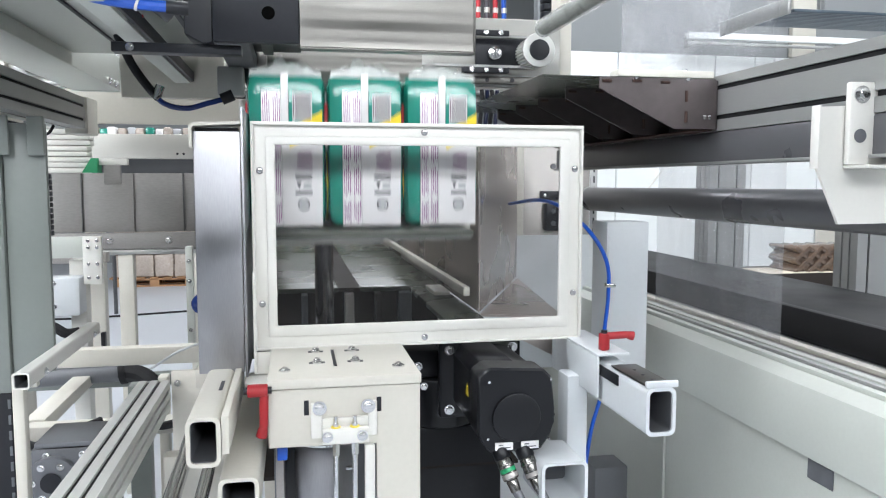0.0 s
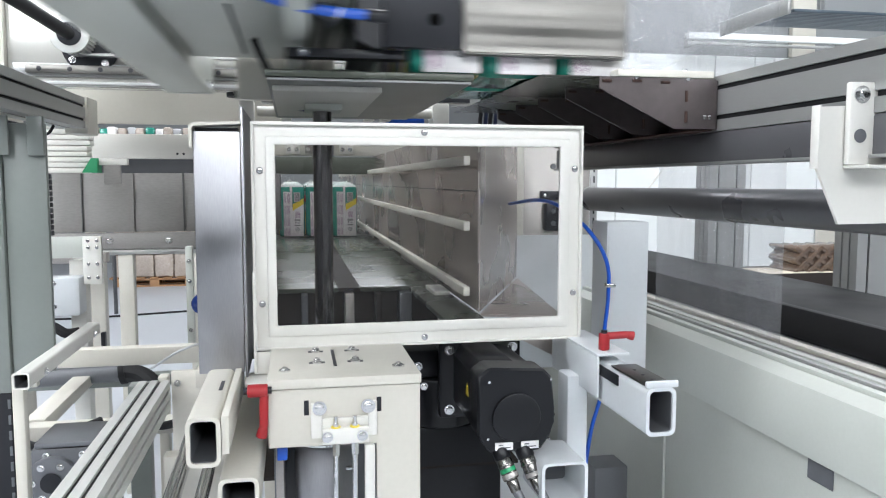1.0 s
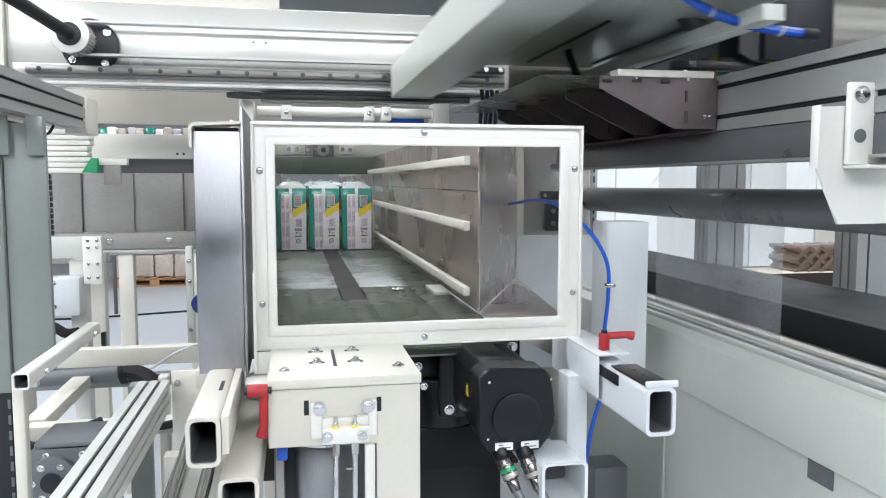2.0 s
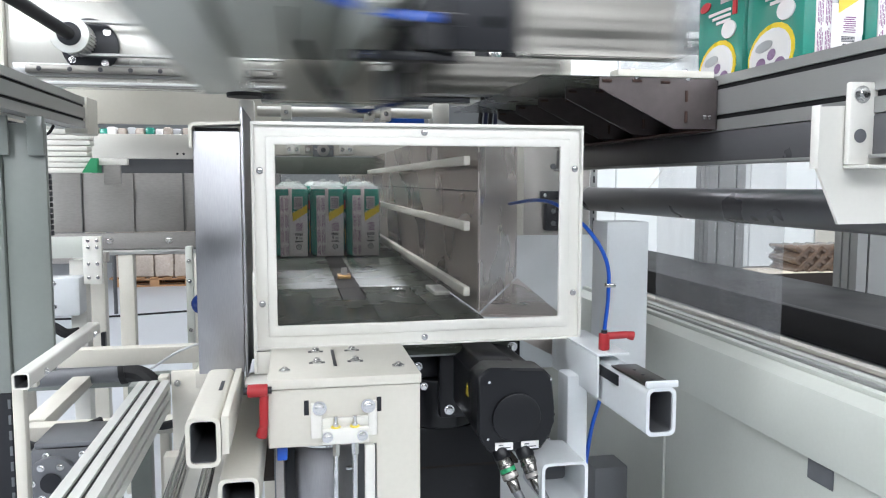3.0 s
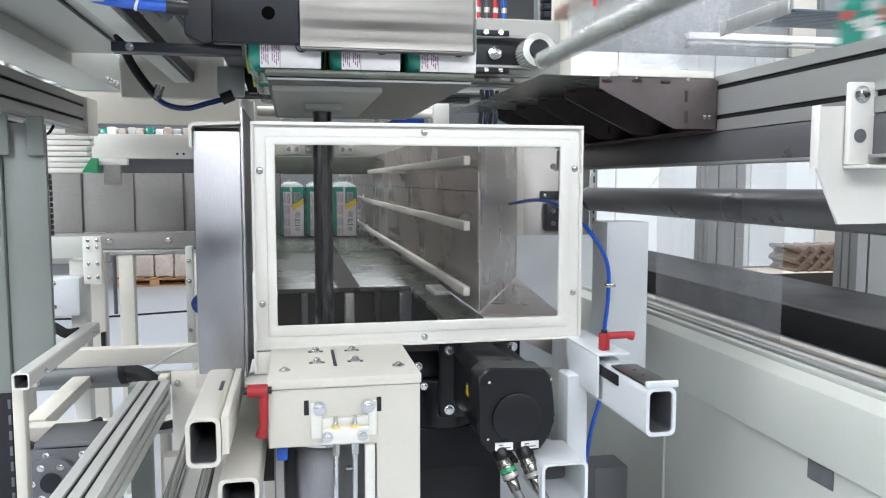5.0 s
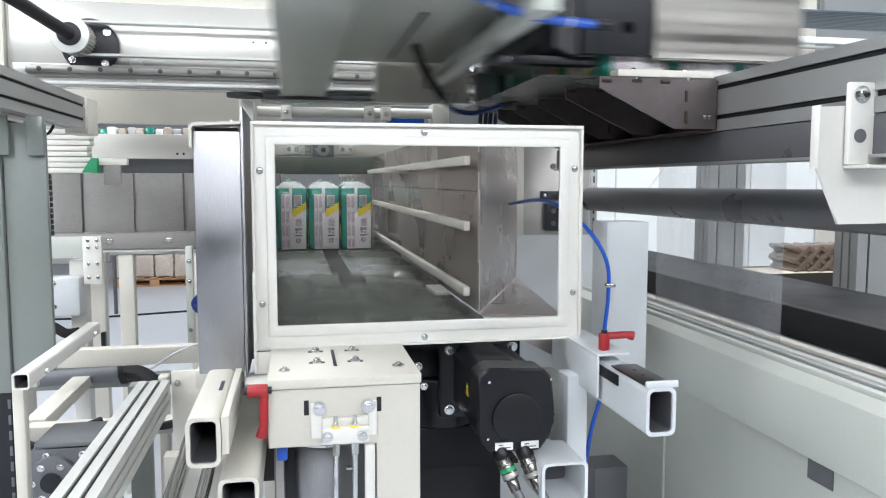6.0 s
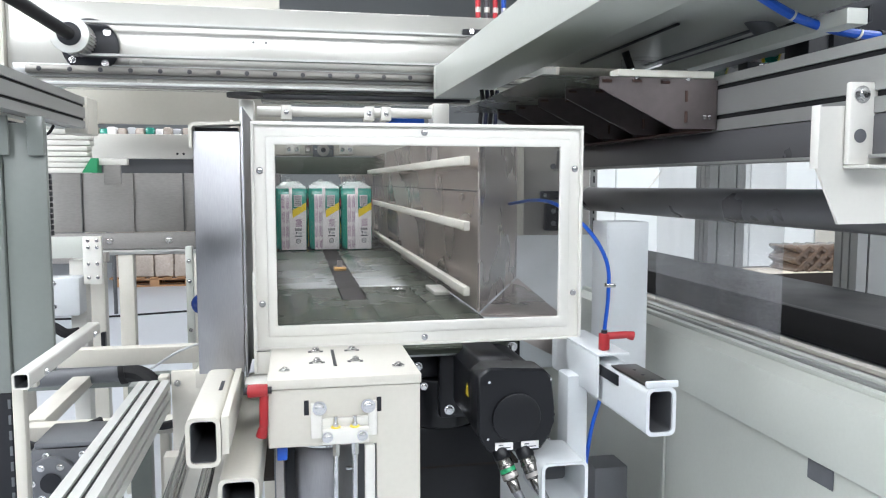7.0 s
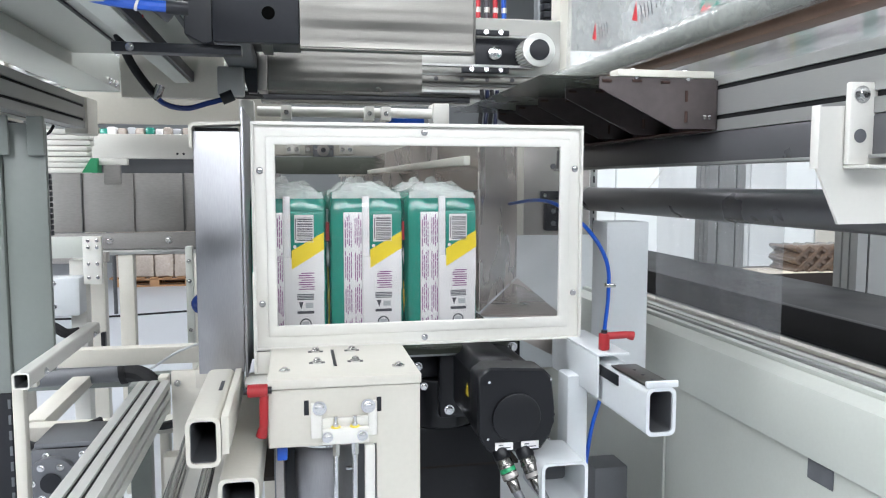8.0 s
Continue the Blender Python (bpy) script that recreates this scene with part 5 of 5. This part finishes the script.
    t = thing("slotted_strip", "narrow grey strip with upright slots", "slotted strip", (1.19, 2.94, 1.25))
    part("strip", box(1.178, 1.208, 2.94, 2.946, 1.25, 1.70, 0.001), ALU, t)
    for k in range(9):
        part("slot", box(1.190, 1.196, 2.9385, 2.9398, 1.30 + k * 0.042, 1.326 + k * 0.042, 0), BLACK, t)
    # white post with the air hose
    t = thing("white_post", "white square sheet metal post", "post", (0.87, 1.95, 1.0))
    part("front", box(0.815, 0.928, 1.9, 1.904, 1.0, 1.492, 0.001), COOLWHITE, t)
    part("side", box(0.811, 0.8145, 1.9, 2.0, 1.0, 1.492, 0.001), COOLWHITE, t)
    part("top", box(0.815, 0.928, 1.905, 2.0, 1.488, 1.492, 0.001), COOLWHITE, t)
    t = thing("air_hose", "bright blue pneumatic hose with metal clip", "air hose", (0.8, 1.8, 1.5))
    part("hose", hose([(0.70, 2.45, 1.525), (0.70, 2.15, 1.545), (0.71, 1.98, 1.53), (0.75, 1.87, 1.47), (0.79, 1.85, 1.39), (0.795, 1.85, 1.3), (0.79, 1.86, 1.2), (0.785, 1.86, 1.05), (0.75, 1.84, 0.95), (0.71, 1.8, 0.8)], 0.0052), BLUE, t)
    part("clip", box(0.788, 0.812, 1.84, 1.86, 1.327, 1.337, 0.002), BOLT, t)
    # long panels beside the packing line
    t = thing("side_panel", "long pale grey painted side panel with folded lip", "machine panel", (1.0, 1.5, 0.4))
    part("upper_band", prism([(1.0, 1.05), (1.0, 1.155), (1.012, 1.185), (1.05, 1.2), (1.06, 1.195), (1.02, 1.175), (1.006, 1.15), (1.006, 1.05)], "y", 0.6, 3.2), PALE, t)
    part("lower_sheet", box(1.01, 1.016, 0.6, 3.2, 0.0, 1.045, 0.001), PALE, t)
    part("rib", box(1.002, 1.0095, 1.93, 1.945, 0.35, 1.04, 0.001), PALE, t)
    part("foot_box", box(0.83, 0.93, 2.0, 2.1, 0.561, 0.785, 0.004), GREYPAINT, t, "dark grey foot box")
    part("shelf", box(1.061, 1.13, 0.6, 3.3, 1.165, 1.192, 0.003), PALE, t, "pale painted shelf strip")
    part("shelf", box(1.131, 1.23, 0.6, 3.3, 1.15, 1.172, 0.003), ALU, t, "aluminium shelf strip")
    part("shelf", box(1.231, 1.39, 0.6, 3.3, 1.12, 1.15, 0.003), DULLSTEEL, t, "steel shelf strip")
    # strips added to draw the film's reflection streaks as solid bars
    for x, z, w, m in ((1.066, 1.1925, 0.02, PALE), (1.105, 1.1925, 0.016, ALU), (1.15, 1.1725, 0.014, CREAM), (1.19, 1.1725, 0.02, PALE), (1.26, 1.1505, 0.02, ALU), (1.32, 1.1505, 0.03, CREAM)):
        part("streak_strip", box(x, x + w, 0.6, 3.3, z, z + 0.012, 0.002), m, t)
    part("notch", box(1.0085, 1.0098, 1.26, 1.335, 1.005, 1.0445, 0), GREYPAINT, t, "dark grey notch")
    part("floor_tray", box(0.6, 1.0, 0.8, 3.0, 0.55, 0.56, 0.002), COOLWHITE, t)
    t = thing("dark_belt", "dark grey conveyor belt on aluminium frame", "conveyor belt", (1.6, 2.0, 1.0))
    part("belt", box(1.45, 1.9, 0.7, 4.2, 1.20, 1.225, 0.01), RUBBER, t)
    part("belt_side", box(1.42, 1.449, 0.7, 4.2, 1.145, 1.236, 0.004), RUBBER, t)
    part("frame_rail", box(1.405, 1.425, 0.7, 4.2, 1.118, 1.144, 0.003), ALU, t)
    part("frame_rail", box(1.40, 1.42, 0.7, 4.2, 1.04, 1.10, 0.003), DARKFILM, t)
    part("bed", box(1.45, 1.9, 0.7, 4.2, 1.0, 1.19, 0.004), DULLSTEEL, t)
    for y in (1.0, 3.8):
        part("leg", box(1.5, 1.58, y - 0.04, y + 0.04, 0, 0.999, 0.004), ALU, t)
    for x, y in ((1.945, 3.26), (2.066, 2.46)):
        profile_beam((x, y, 0), slotted(x - 0.09, x + 0.09, y - 0.06, y + 0.06, [x - 0.045, x + 0.045], [y - 0.02, y + 0.02]), "z", 0, 1.92, [(x + s - 0.0039, x + s + 0.0039, y - 0.055, y - 0.0512, 0.001, 1.919) for s in (-0.045, 0.045)], "upright grey slotted aluminium profile post")
    bm = bmesh.new()
    rows = []
    for i in range(49):
        y = 1.84 + 0.74 * i / 48
        x = 1.29 + 0.003 * math.sin(i * 0.7) + 0.012 * noise.noise(Vector((i * 0.16, 0, 3)))
        rows.append([bm.verts.new((x + 0.004 * noise.noise(Vector((i * 0.3, j * 0.5, 1))), y, 1.164 + 0.58 * j / 8)) for j in range(9)])
    for p, q in zip(rows, rows[1:]):
        for j in range(8):
            bm.faces.new((p[j], q[j], q[j + 1], p[j + 1]))
    film = solid("film_curtain", bm, CURTAIN, "hanging clear plastic film sheet with upright creases", "plastic film")
    film.visible_shadow = False


def build_film_station():
    """Upper right: film web, dispenser tube and hall fittings behind it."""
    bm = bmesh.new()
    grid = []
    for i in range(61):
        u = i / 60
        col = []
        for j in range(25):
            v = j / 24
            fold = 0.02 * math.sin(u * 26 + 2.5 * noise.noise(Vector((u * 5, v * 3, 0)))) + 0.03 * noise.noise(Vector((u * 9, v * 2.5, 4)))
            col.append(bm.verts.new((0.98 + 0.55 * u + 0.02 * v, 2.2 + fold + 0.05 * u, 1.86 + 0.75 * v + 0.02 * noise.noise(Vector((u * 6, 8, 2))))))
        grid.append(col)
    for p, q in zip(grid, grid[1:]):
        for j in range(24):
            bm.faces.new((p[j], p[j + 1], q[j + 1], q[j]))
    t = thing("film_web", "wrinkled clear wrapping film hanging from a rod", "plastic film", (1.4, 2.2, 1.86))
    part("sheet", bm, FILM, t).visible_shadow = False
    # film flap added in place of a pale panel, shaped to the camera's view
    part("pale_flap", prism([(1.0, 1.875), (1.35, 2.06), (1.40, 2.40), (1.0, 2.40)], "y", 2.262, 2.2632), FILM, t, "clear film flap standing for a pale panel").visible_shadow = False
    part("hanger_rod", cyl((0.95, 2.225, 2.62), (1.8, 2.225, 2.62), 0.012, seg=14), ALU, t)
    t = thing("louvre", "dark blue grey slatted louvre under the ceiling line", "louvre", (2.95, 3.6, 2.46))
    for k in range(12):
        part("slat", box(2.53, 3.6, 3.6 + k * 0.05, 3.63 + k * 0.05, 2.465 + k * 0.004, 2.48 + k * 0.004, 0.002), LOUVRE, t)
    part("frame", box(2.48, 2.5, 3.58, 4.22, 2.45, 2.53, 0.003), ALU, t)
    part("hanger", box(2.9, 2.93, 3.9, 3.93, 2.5, 6.2, 0.003), ALU, t)
    t = thing("hose_bundle", "red and blue striped cable hoses", "hoses", (0.7, 3.0, 2.1))
    for k, m in enumerate((REDPRINT, INK, REDPRINT, BLUE)):
        x = 0.72 + k * 0.035
        part("hose", hose([(x, 3.0, 2.75), (x, 3.0, 2.5), (x + 0.005, 3.0, 2.12)], 0.01), m, t)
        for z in (2.16, 2.21, 2.26):
            part("sleeve", cyl((x + 0.004, 3.0, z), (x + 0.004, 3.0, z + 0.02), 0.0112, seg=10), WHITE, t)
    enlarge(t, 1.22)
    t = thing("cable_chain", "black upright cable chain with cream post", "cable chain", (0.95, 2.95, 0))
    part("post", box(0.985, 1.015, 2.95, 3.0, 0.289, 2.7, 0.004), CREAM, t)
    for k in range(26):
        part("link", box(0.96, 1.0, 2.9, 2.95, 1.9 + k * 0.03, 1.926 + k * 0.03, 0.003), BLACK, t)
    part("top_beam", box(0.6, 1.2, 2.88, 3.06, 2.75, 2.83, 0.004), CREAM, t)
    part("rail", box(1.02, 1.05, 2.9, 2.95, 1.7, 2.7, 0.003), ALU, t)
    enlarge(t, 1.22)


def build_film_bar():
    """Dispenser bar that swings down with printed clear film."""
    t = thing("film_bar", "clear film tube with printed clear film", "film bar", (1.15, 2.0, 1.9))
    part("tube", cyl((0.96, 2.9, 1.965), (0.96, 1.2, 1.965), 0.036, seg=28), WRAP, t, "clear plastic tube")
    part("core", cyl((0.96, 2.9, 1.965), (0.96, 1.2, 1.965), 0.027, seg=20), SAGE, t)
    bm = bmesh.new()
    rows = []
    for i in range(71):
        y = 1.2 + 0.02 * i
        rows.append([bm.verts.new((0.945 + 0.006 * math.sin(y * 37 + 2 * noise.noise(Vector((y * 4, j * 0.3, 0)))) * (j / 14) + 0.012 * noise.noise(Vector((y * 7, j * 0.35, 5))) * (j / 14), y, 1.999 + 0.4 * j / 14)) for j in range(15)])
    for p, q in zip(rows, rows[1:]):
        for j in range(14):
            bm.faces.new((p[j], p[j + 1], q[j + 1], q[j]))
    sheet = part("film", bm, WRAP, t, "printed wrinkled clear film")
    sheet.visible_shadow = False
    for k in range(4):
        y = 1.40 + k * 0.29
        part("red_mark", prism([(y + 0.020, 2.035), (y + 0.054, 2.045), (y + 0.030, 2.09)], "x", 0.929, 0.9295), REDPRINT, t)
        for j in range(4):
            a = y - 0.012 - 0.02 * j
            part("grey_mark", prism([(a, 2.035), (a + 0.004, 2.035), (a + 0.016, 2.075), (a + 0.012, 2.075)], "x", 0.929, 0.9295), INK, t)
    return t


def build_seal_bar():
    """Brown bar that draws milky film down in front of the finished packs."""
    t = thing("seal_bar", "copper brown seal bar with milky stretched film", "seal bar", (1.06, 1.9, 1.9))
    part("bar", box(1.0, 1.06, 1.2, 2.9, 1.915, 1.955, 0.004), BROWNFILM, t)
    veil = part("film", box(1.085, 1.0865, 1.2, 2.7, 1.81, 2.05, 0), MILKFILM, t, "milky stretched film")
    veil.visible_shadow = False
    part("clamp", box(1.06, 1.09, 1.6, 1.63, 1.93, 1.95, 0.003), COOLWHITE, t)
    part("clamp", box(1.06, 1.09, 2.2, 2.23, 1.93, 1.95, 0.003), COOLWHITE, t)
    return t


def build_rear_column():
    t = thing("rear_column", "cream machine column with dark plates and cable", "machine column", (1.03, 3.05, 0))
    part("panel", box(0.87, 1.20, 3.0, 3.04, 0, 1.78, 0.004), DULLSTEEL, t)
    part("cream_strip", box(0.865, 0.905, 2.96, 2.999, 0.9, 1.76, 0.003), CREAM, t)
    part("cream_strip", box(1.10, 1.16, 2.97, 2.999, 1.2, 1.76, 0.003), CREAM, t)
    part("dark_plate", box(0.985, 1.08, 2.98, 2.999, 1.525, 1.56, 0.002), BLACK, t)
    for x in (1.0, 1.065):
        bolt(t, (x, 2.979, 1.543), (0, -1, 0), 0.006, 0.005)
    part("sensor", box(1.0, 1.06, 2.96, 2.999, 1.40, 1.51, 0.004), BLACK, t)
    for z in (1.43, 1.48):
        part("button", cyl((1.03, 2.955, z), (1.03, 2.96, z), 0.01, seg=14), GREYPAINT, t)
    part("bolt_hole", cyl((1.04, 2.995, 1.66), (1.04, 3.0, 1.66), 0.012, seg=16), GREYPAINT, t)


def build_pusher_dog():
    t = thing("pusher_dog", "small brass pusher dog running in the slot", "pusher", (0.176, 0.0, 1.25))
    part("base", box(0.152, 0.2, -0.03, 0.03, 1.2355, 1.262, 0.003), BRASS, t)
    part("finger", prism([(-0.02, 1.2625), (0.02, 1.2625), (0.008, 1.285), (-0.008, 1.285)], "x", 0.166, 0.186), DULLSTEEL, t)
    return t


def build_background():
    t = thing("upper_wall", "pale upper hall wall with white cable rail", "wall panel", (5.0, 7.9, 2.9))
    part("wall_panel", box(2.6, 10.8, 8.06, 8.2, 2.9, 4.4, 0.01), HALLWALL, t)
    part("cable_rail", box(4.2, 9.0, 7.75, 7.82, 3.13, 3.20, 0.008), PARTITION, t, "white cable rail")
    part("cable_rail", box(4.2, 9.0, 7.76, 7.80, 3.07, 3.10, 0.006), ALU, t)
    for x in (4.3, 6.2, 8.6):
        part("rail_bracket", box(x, x + 0.05, 7.825, 8.055, 3.08, 3.18, 0.004), ALU, t)
    part("pilaster", box(5.6, 5.9, 7.98, 8.055, 3.01, 4.4, 0.01), CREAM, t)
    pallet(-2.1, 12.6, "pallets in the hall")
    t = thing("floor_cable", "thin black cable lying across the hall floor", "cable", (-1.9, 9.6, 0))
    part("cable", hose([(-3.4, 9.5, 0.012), (-2.6, 9.45, 0.012), (-2.0, 9.55, 0.012), (-1.2, 9.75, 0.012), (-0.4, 9.7, 0.012)], 0.012), RUBBER, t)
    wrapped_load(-2.1, 12.6, 1.15, 0.78, 0.146, 0.7, "shrink-wrapped carton load standing on a wooden pallet", 4, 2, WRAPPED)
    t = thing("storage_bench", "long dark brown bench carrying wrapped goods", "bench", (5.2, 6.3, 0))
    part("top", box(3.6, 7.5, 6.0, 6.6, 0.45, 0.79, 0.01), SLOT, t)
    for x in (3.8, 7.3):
        part("leg", box(x - 0.05, x + 0.05, 6.05, 6.55, 0, 0.449, 0.01), SLOT, t)
    woven_bundle(4.72, 6.25, 0.68, 0.4, 0.794, 0.22)
    board = thing("cardboard_sheet", "pale cardboard sheet lying on the bench", "cardboard", (4.3, 6.2, 0.791))
    part("sheet", box(3.75, 4.95, 6.0, 6.45, 0.7905, 0.7935, 0.001), CARD, board)
    t = thing("hall_partition", "white corrugated partition wall in bright light", "partition", (5.5, 8.0, 0))
    for x0, x1 in ((2.4, 3.5), (3.51, 4.66), (4.67, 5.15), (5.16, 6.0), (6.01, 8.4), (8.41, 10.8)):
        part("panel", box(x0, x1, 8.0, 8.03, 0, 3.0, 0.008), PARTITION, t)
    part("slanted_seam", prism([(3.70, 1.30), (3.72, 1.30), (4.06, 1.72), (4.04, 1.72)], "y", 7.985, 7.999), WHITE, t)
    part("beige_panel", box(6.0, 8.4, 7.97, 7.99, 0.8, 1.35, 0.005), CREAM, t, "beige lower panel")


# ---- timing ----
def motions():
    """Keys the lift, the carriage, the film bars and every pack."""
    up, down = 1.822, 1.25
    lift_z = [(0.0, 1.50), (0.1, 1.585), (0.2, 1.72), (0.3, 1.785), (0.45, 1.818), (0.6, up), (1.40, up), (1.48, 1.65), (1.56, 1.42), (1.64, 1.27), (1.72, down), (4.10, down), (4.2, 1.342), (4.3, 1.423), (4.4, 1.535), (4.5, 1.62), (4.6, 1.742), (4.7, 1.79), (4.85, up), (5.78, up), (5.86, 1.65), (5.94, 1.42), (6.02, 1.27), (6.10, down), (8.0, down)]
    walk(lift, [(t, pose(0.075, 1.95, z - 0.015)) for t, z in lift_z])
    slide = [(0.0, 0.0), (0.70, 0.0), (0.8, 0.076), (0.9, 0.185), (1.0, 0.335), (1.1, 0.415), (1.2, 0.428), (1.3, 0.442), (1.4, 0.47), (1.5, 0.545), (1.6, 0.69), (1.7, 0.80), (1.83, 1.0), (1.95, 1.14), (2.08, 1.25), (2.2, 1.37), (2.64, 1.37), (2.72, 1.24), (2.8, 1.06), (2.9, 0.835), (3.0, 0.46), (3.1, 0.19), (3.2, 0.03), (3.3, 0.0), (5.05, 0.0), (5.15, 0.076), (5.25, 0.185), (5.35, 0.335), (5.45, 0.415), (5.55, 0.428), (5.65, 0.442), (5.8, 0.48), (5.9, 0.59), (6.0, 0.76), (6.1, 0.90), (6.2, 1.02), (6.3, 1.13), (6.42, 1.24), (6.5, 1.36), (6.6, 1.37), (7.02, 1.37), (7.1, 1.2), (7.2, 0.95), (7.3, 0.70), (7.4, 0.37), (7.5, 0.15), (7.6, 0.015), (7.7, 0.0), (8.0, 0.0)]
    walk(carriage, [(t, pose(s, 2.0, 1.86)) for t, s in slide])
    bar = [(0.0, 0.225), (2.85, 0.225), (3.0, 0.18), (3.1, 0.10), (3.3, 0.07), (3.4, 0.03), (3.5, 0.0), (4.75, 0.0), (5.3, 0.225), (7.2, 0.225), (7.35, 0.18), (7.45, 0.10), (7.65, 0.07), (7.77, 0.03), (7.88, 0.0), (8.0, 0.0)]
    walk(film_bar, [(t, pose(1.15, 2.0, 1.9 + h)) for t, h in bar])

    dog = [(0.0, 3.6, -0.05), (2.6, 3.55, -0.05), (2.75, 3.3, 0.0), (2.9, 2.95, 0.0), (3.05, 2.72, 0.0), (3.2, 2.6, 0.0), (3.35, 2.58, -0.05), (6.6, 3.55, -0.05), (6.85, 3.3, 0.0), (7.0, 3.06, 0.0), (7.2, 2.95, 0.0), (7.4, 2.72, 0.0), (7.55, 2.6, 0.0), (7.7, 2.58, -0.05), (8.0, 2.58, -0.05)]
    walk(pusher_dog, [(t, pose(0.176, y, 1.25 + h)) for t, y, h in dog])
    bar = [(0.0, 0.5), (3.25, 0.5), (3.35, 0.16), (3.42, 0.06), (3.5, 0.01), (3.58, 0.0), (4.75, 0.0), (5.2, 0.5), (7.62, 0.5), (7.72, 0.16), (7.8, 0.06), (7.88, 0.01), (7.95, 0.0), (8.0, 0.0)]
    walk(seal_bar, [(t, pose(1.06, 1.9, 1.9 + h)) for t, h in bar])

    def on_lift(t0, t1):
        return [(t, 0.0, 1.62, z) for t, z in lift_z if t0 <= t <= t1]

    def carried(t0, t1):
        return [(t, s, 1.62, up) for t, s in slide if t0 < t <= t1]

    first = on_lift(0.0, 0.6) + carried(0.6, 2.08) + [(2.55, 1.355, 1.62, up), (2.8, 1.257, 1.62, up), (4.75, 1.257, 1.62, up), (5.5, 2.9, 1.62, up), (8.0, 2.9, 1.62, up)]
    second = [(0.0, 0.0, 4.86, down), (1.35, 0.0, 4.86, down), (1.5, 0.0, 4.25, down), (1.65, 0.0, 3.93, down), (1.8, 0.0, 3.9, down), (2.85, 0.0, 3.9, down), (3.0, 0.0, 3.55, down), (3.1, 0.0, 3.2, down), (3.2, 0.0, 2.8, down), (3.3, 0.0, 2.45, down), (3.4, 0.0, 2.12, down), (3.5, 0.0, 1.88, down), (3.6, 0.0, 1.66, down), (3.7, 0.0, 1.62, down)] + on_lift(4.05, 4.85) + carried(5.0, 6.42) + [(6.95, 1.355, 1.62, up), (7.22, 1.257, 1.62, up), (8.0, 1.257, 1.62, up)]
    third = [(0.0, 0.0, 6.1, down), (2.9, 0.0, 6.1, down), (3.6, 0.0, 4.86, down), (5.72, 0.0, 4.86, down), (5.86, 0.0, 4.25, down), (6.0, 0.0, 3.93, down), (6.15, 0.0, 3.9, down), (7.2, 0.0, 3.9, down), (7.35, 0.0, 3.55, down), (7.45, 0.0, 3.2, down), (7.55, 0.0, 2.9, down), (7.65, 0.0, 2.56, down), (7.75, 0.0, 2.25, down), (7.85, 0.0, 1.97, down), (7.95, 0.0, 1.70, down), (8.0, 0.0, 1.62, down)]
    for rows, packs in zip((first, second, third), pack_sets):
        for k, ob in enumerate(packs):
            col, row = k % 3, k // 3
            bx, by = -0.012 + col * 0.1635, row * 0.247
            walk(ob, [(t, pose(bx + x, by + y, z + 0.001, 0, 0, (0, 0, 3)[col])) for t, x, y, z in rows])


# ---- build ----
build_hall()
build_window_guard()
build_steel_panel()
build_tubes()
lever((0.578, 1.36, 1.279), (0, 0, 1), (0.056, -0.01, 0.004), "red clamping levers")
lever((-0.078, 1.245, 1.264), (1, 0, 0), (-0.002, 0, -0.078), "red clamping levers")
build_table()
build_motor()
build_conveyor()
lift = build_lift()
build_gantry()
carriage = build_carriage()
build_left_side()
build_rear_left()
build_right_side()
build_film_station()
film_bar = build_film_bar()
seal_bar = build_seal_bar()
build_rear_column()
pusher_dog = build_pusher_dog()
build_background()
master_pack = build_pack()
pack_sets = []
for s in range(3):
    pack_sets.append([master_pack if s == 0 and k == 0 else copy_thing(master_pack, Matrix()) for k in range(6)])
motions()
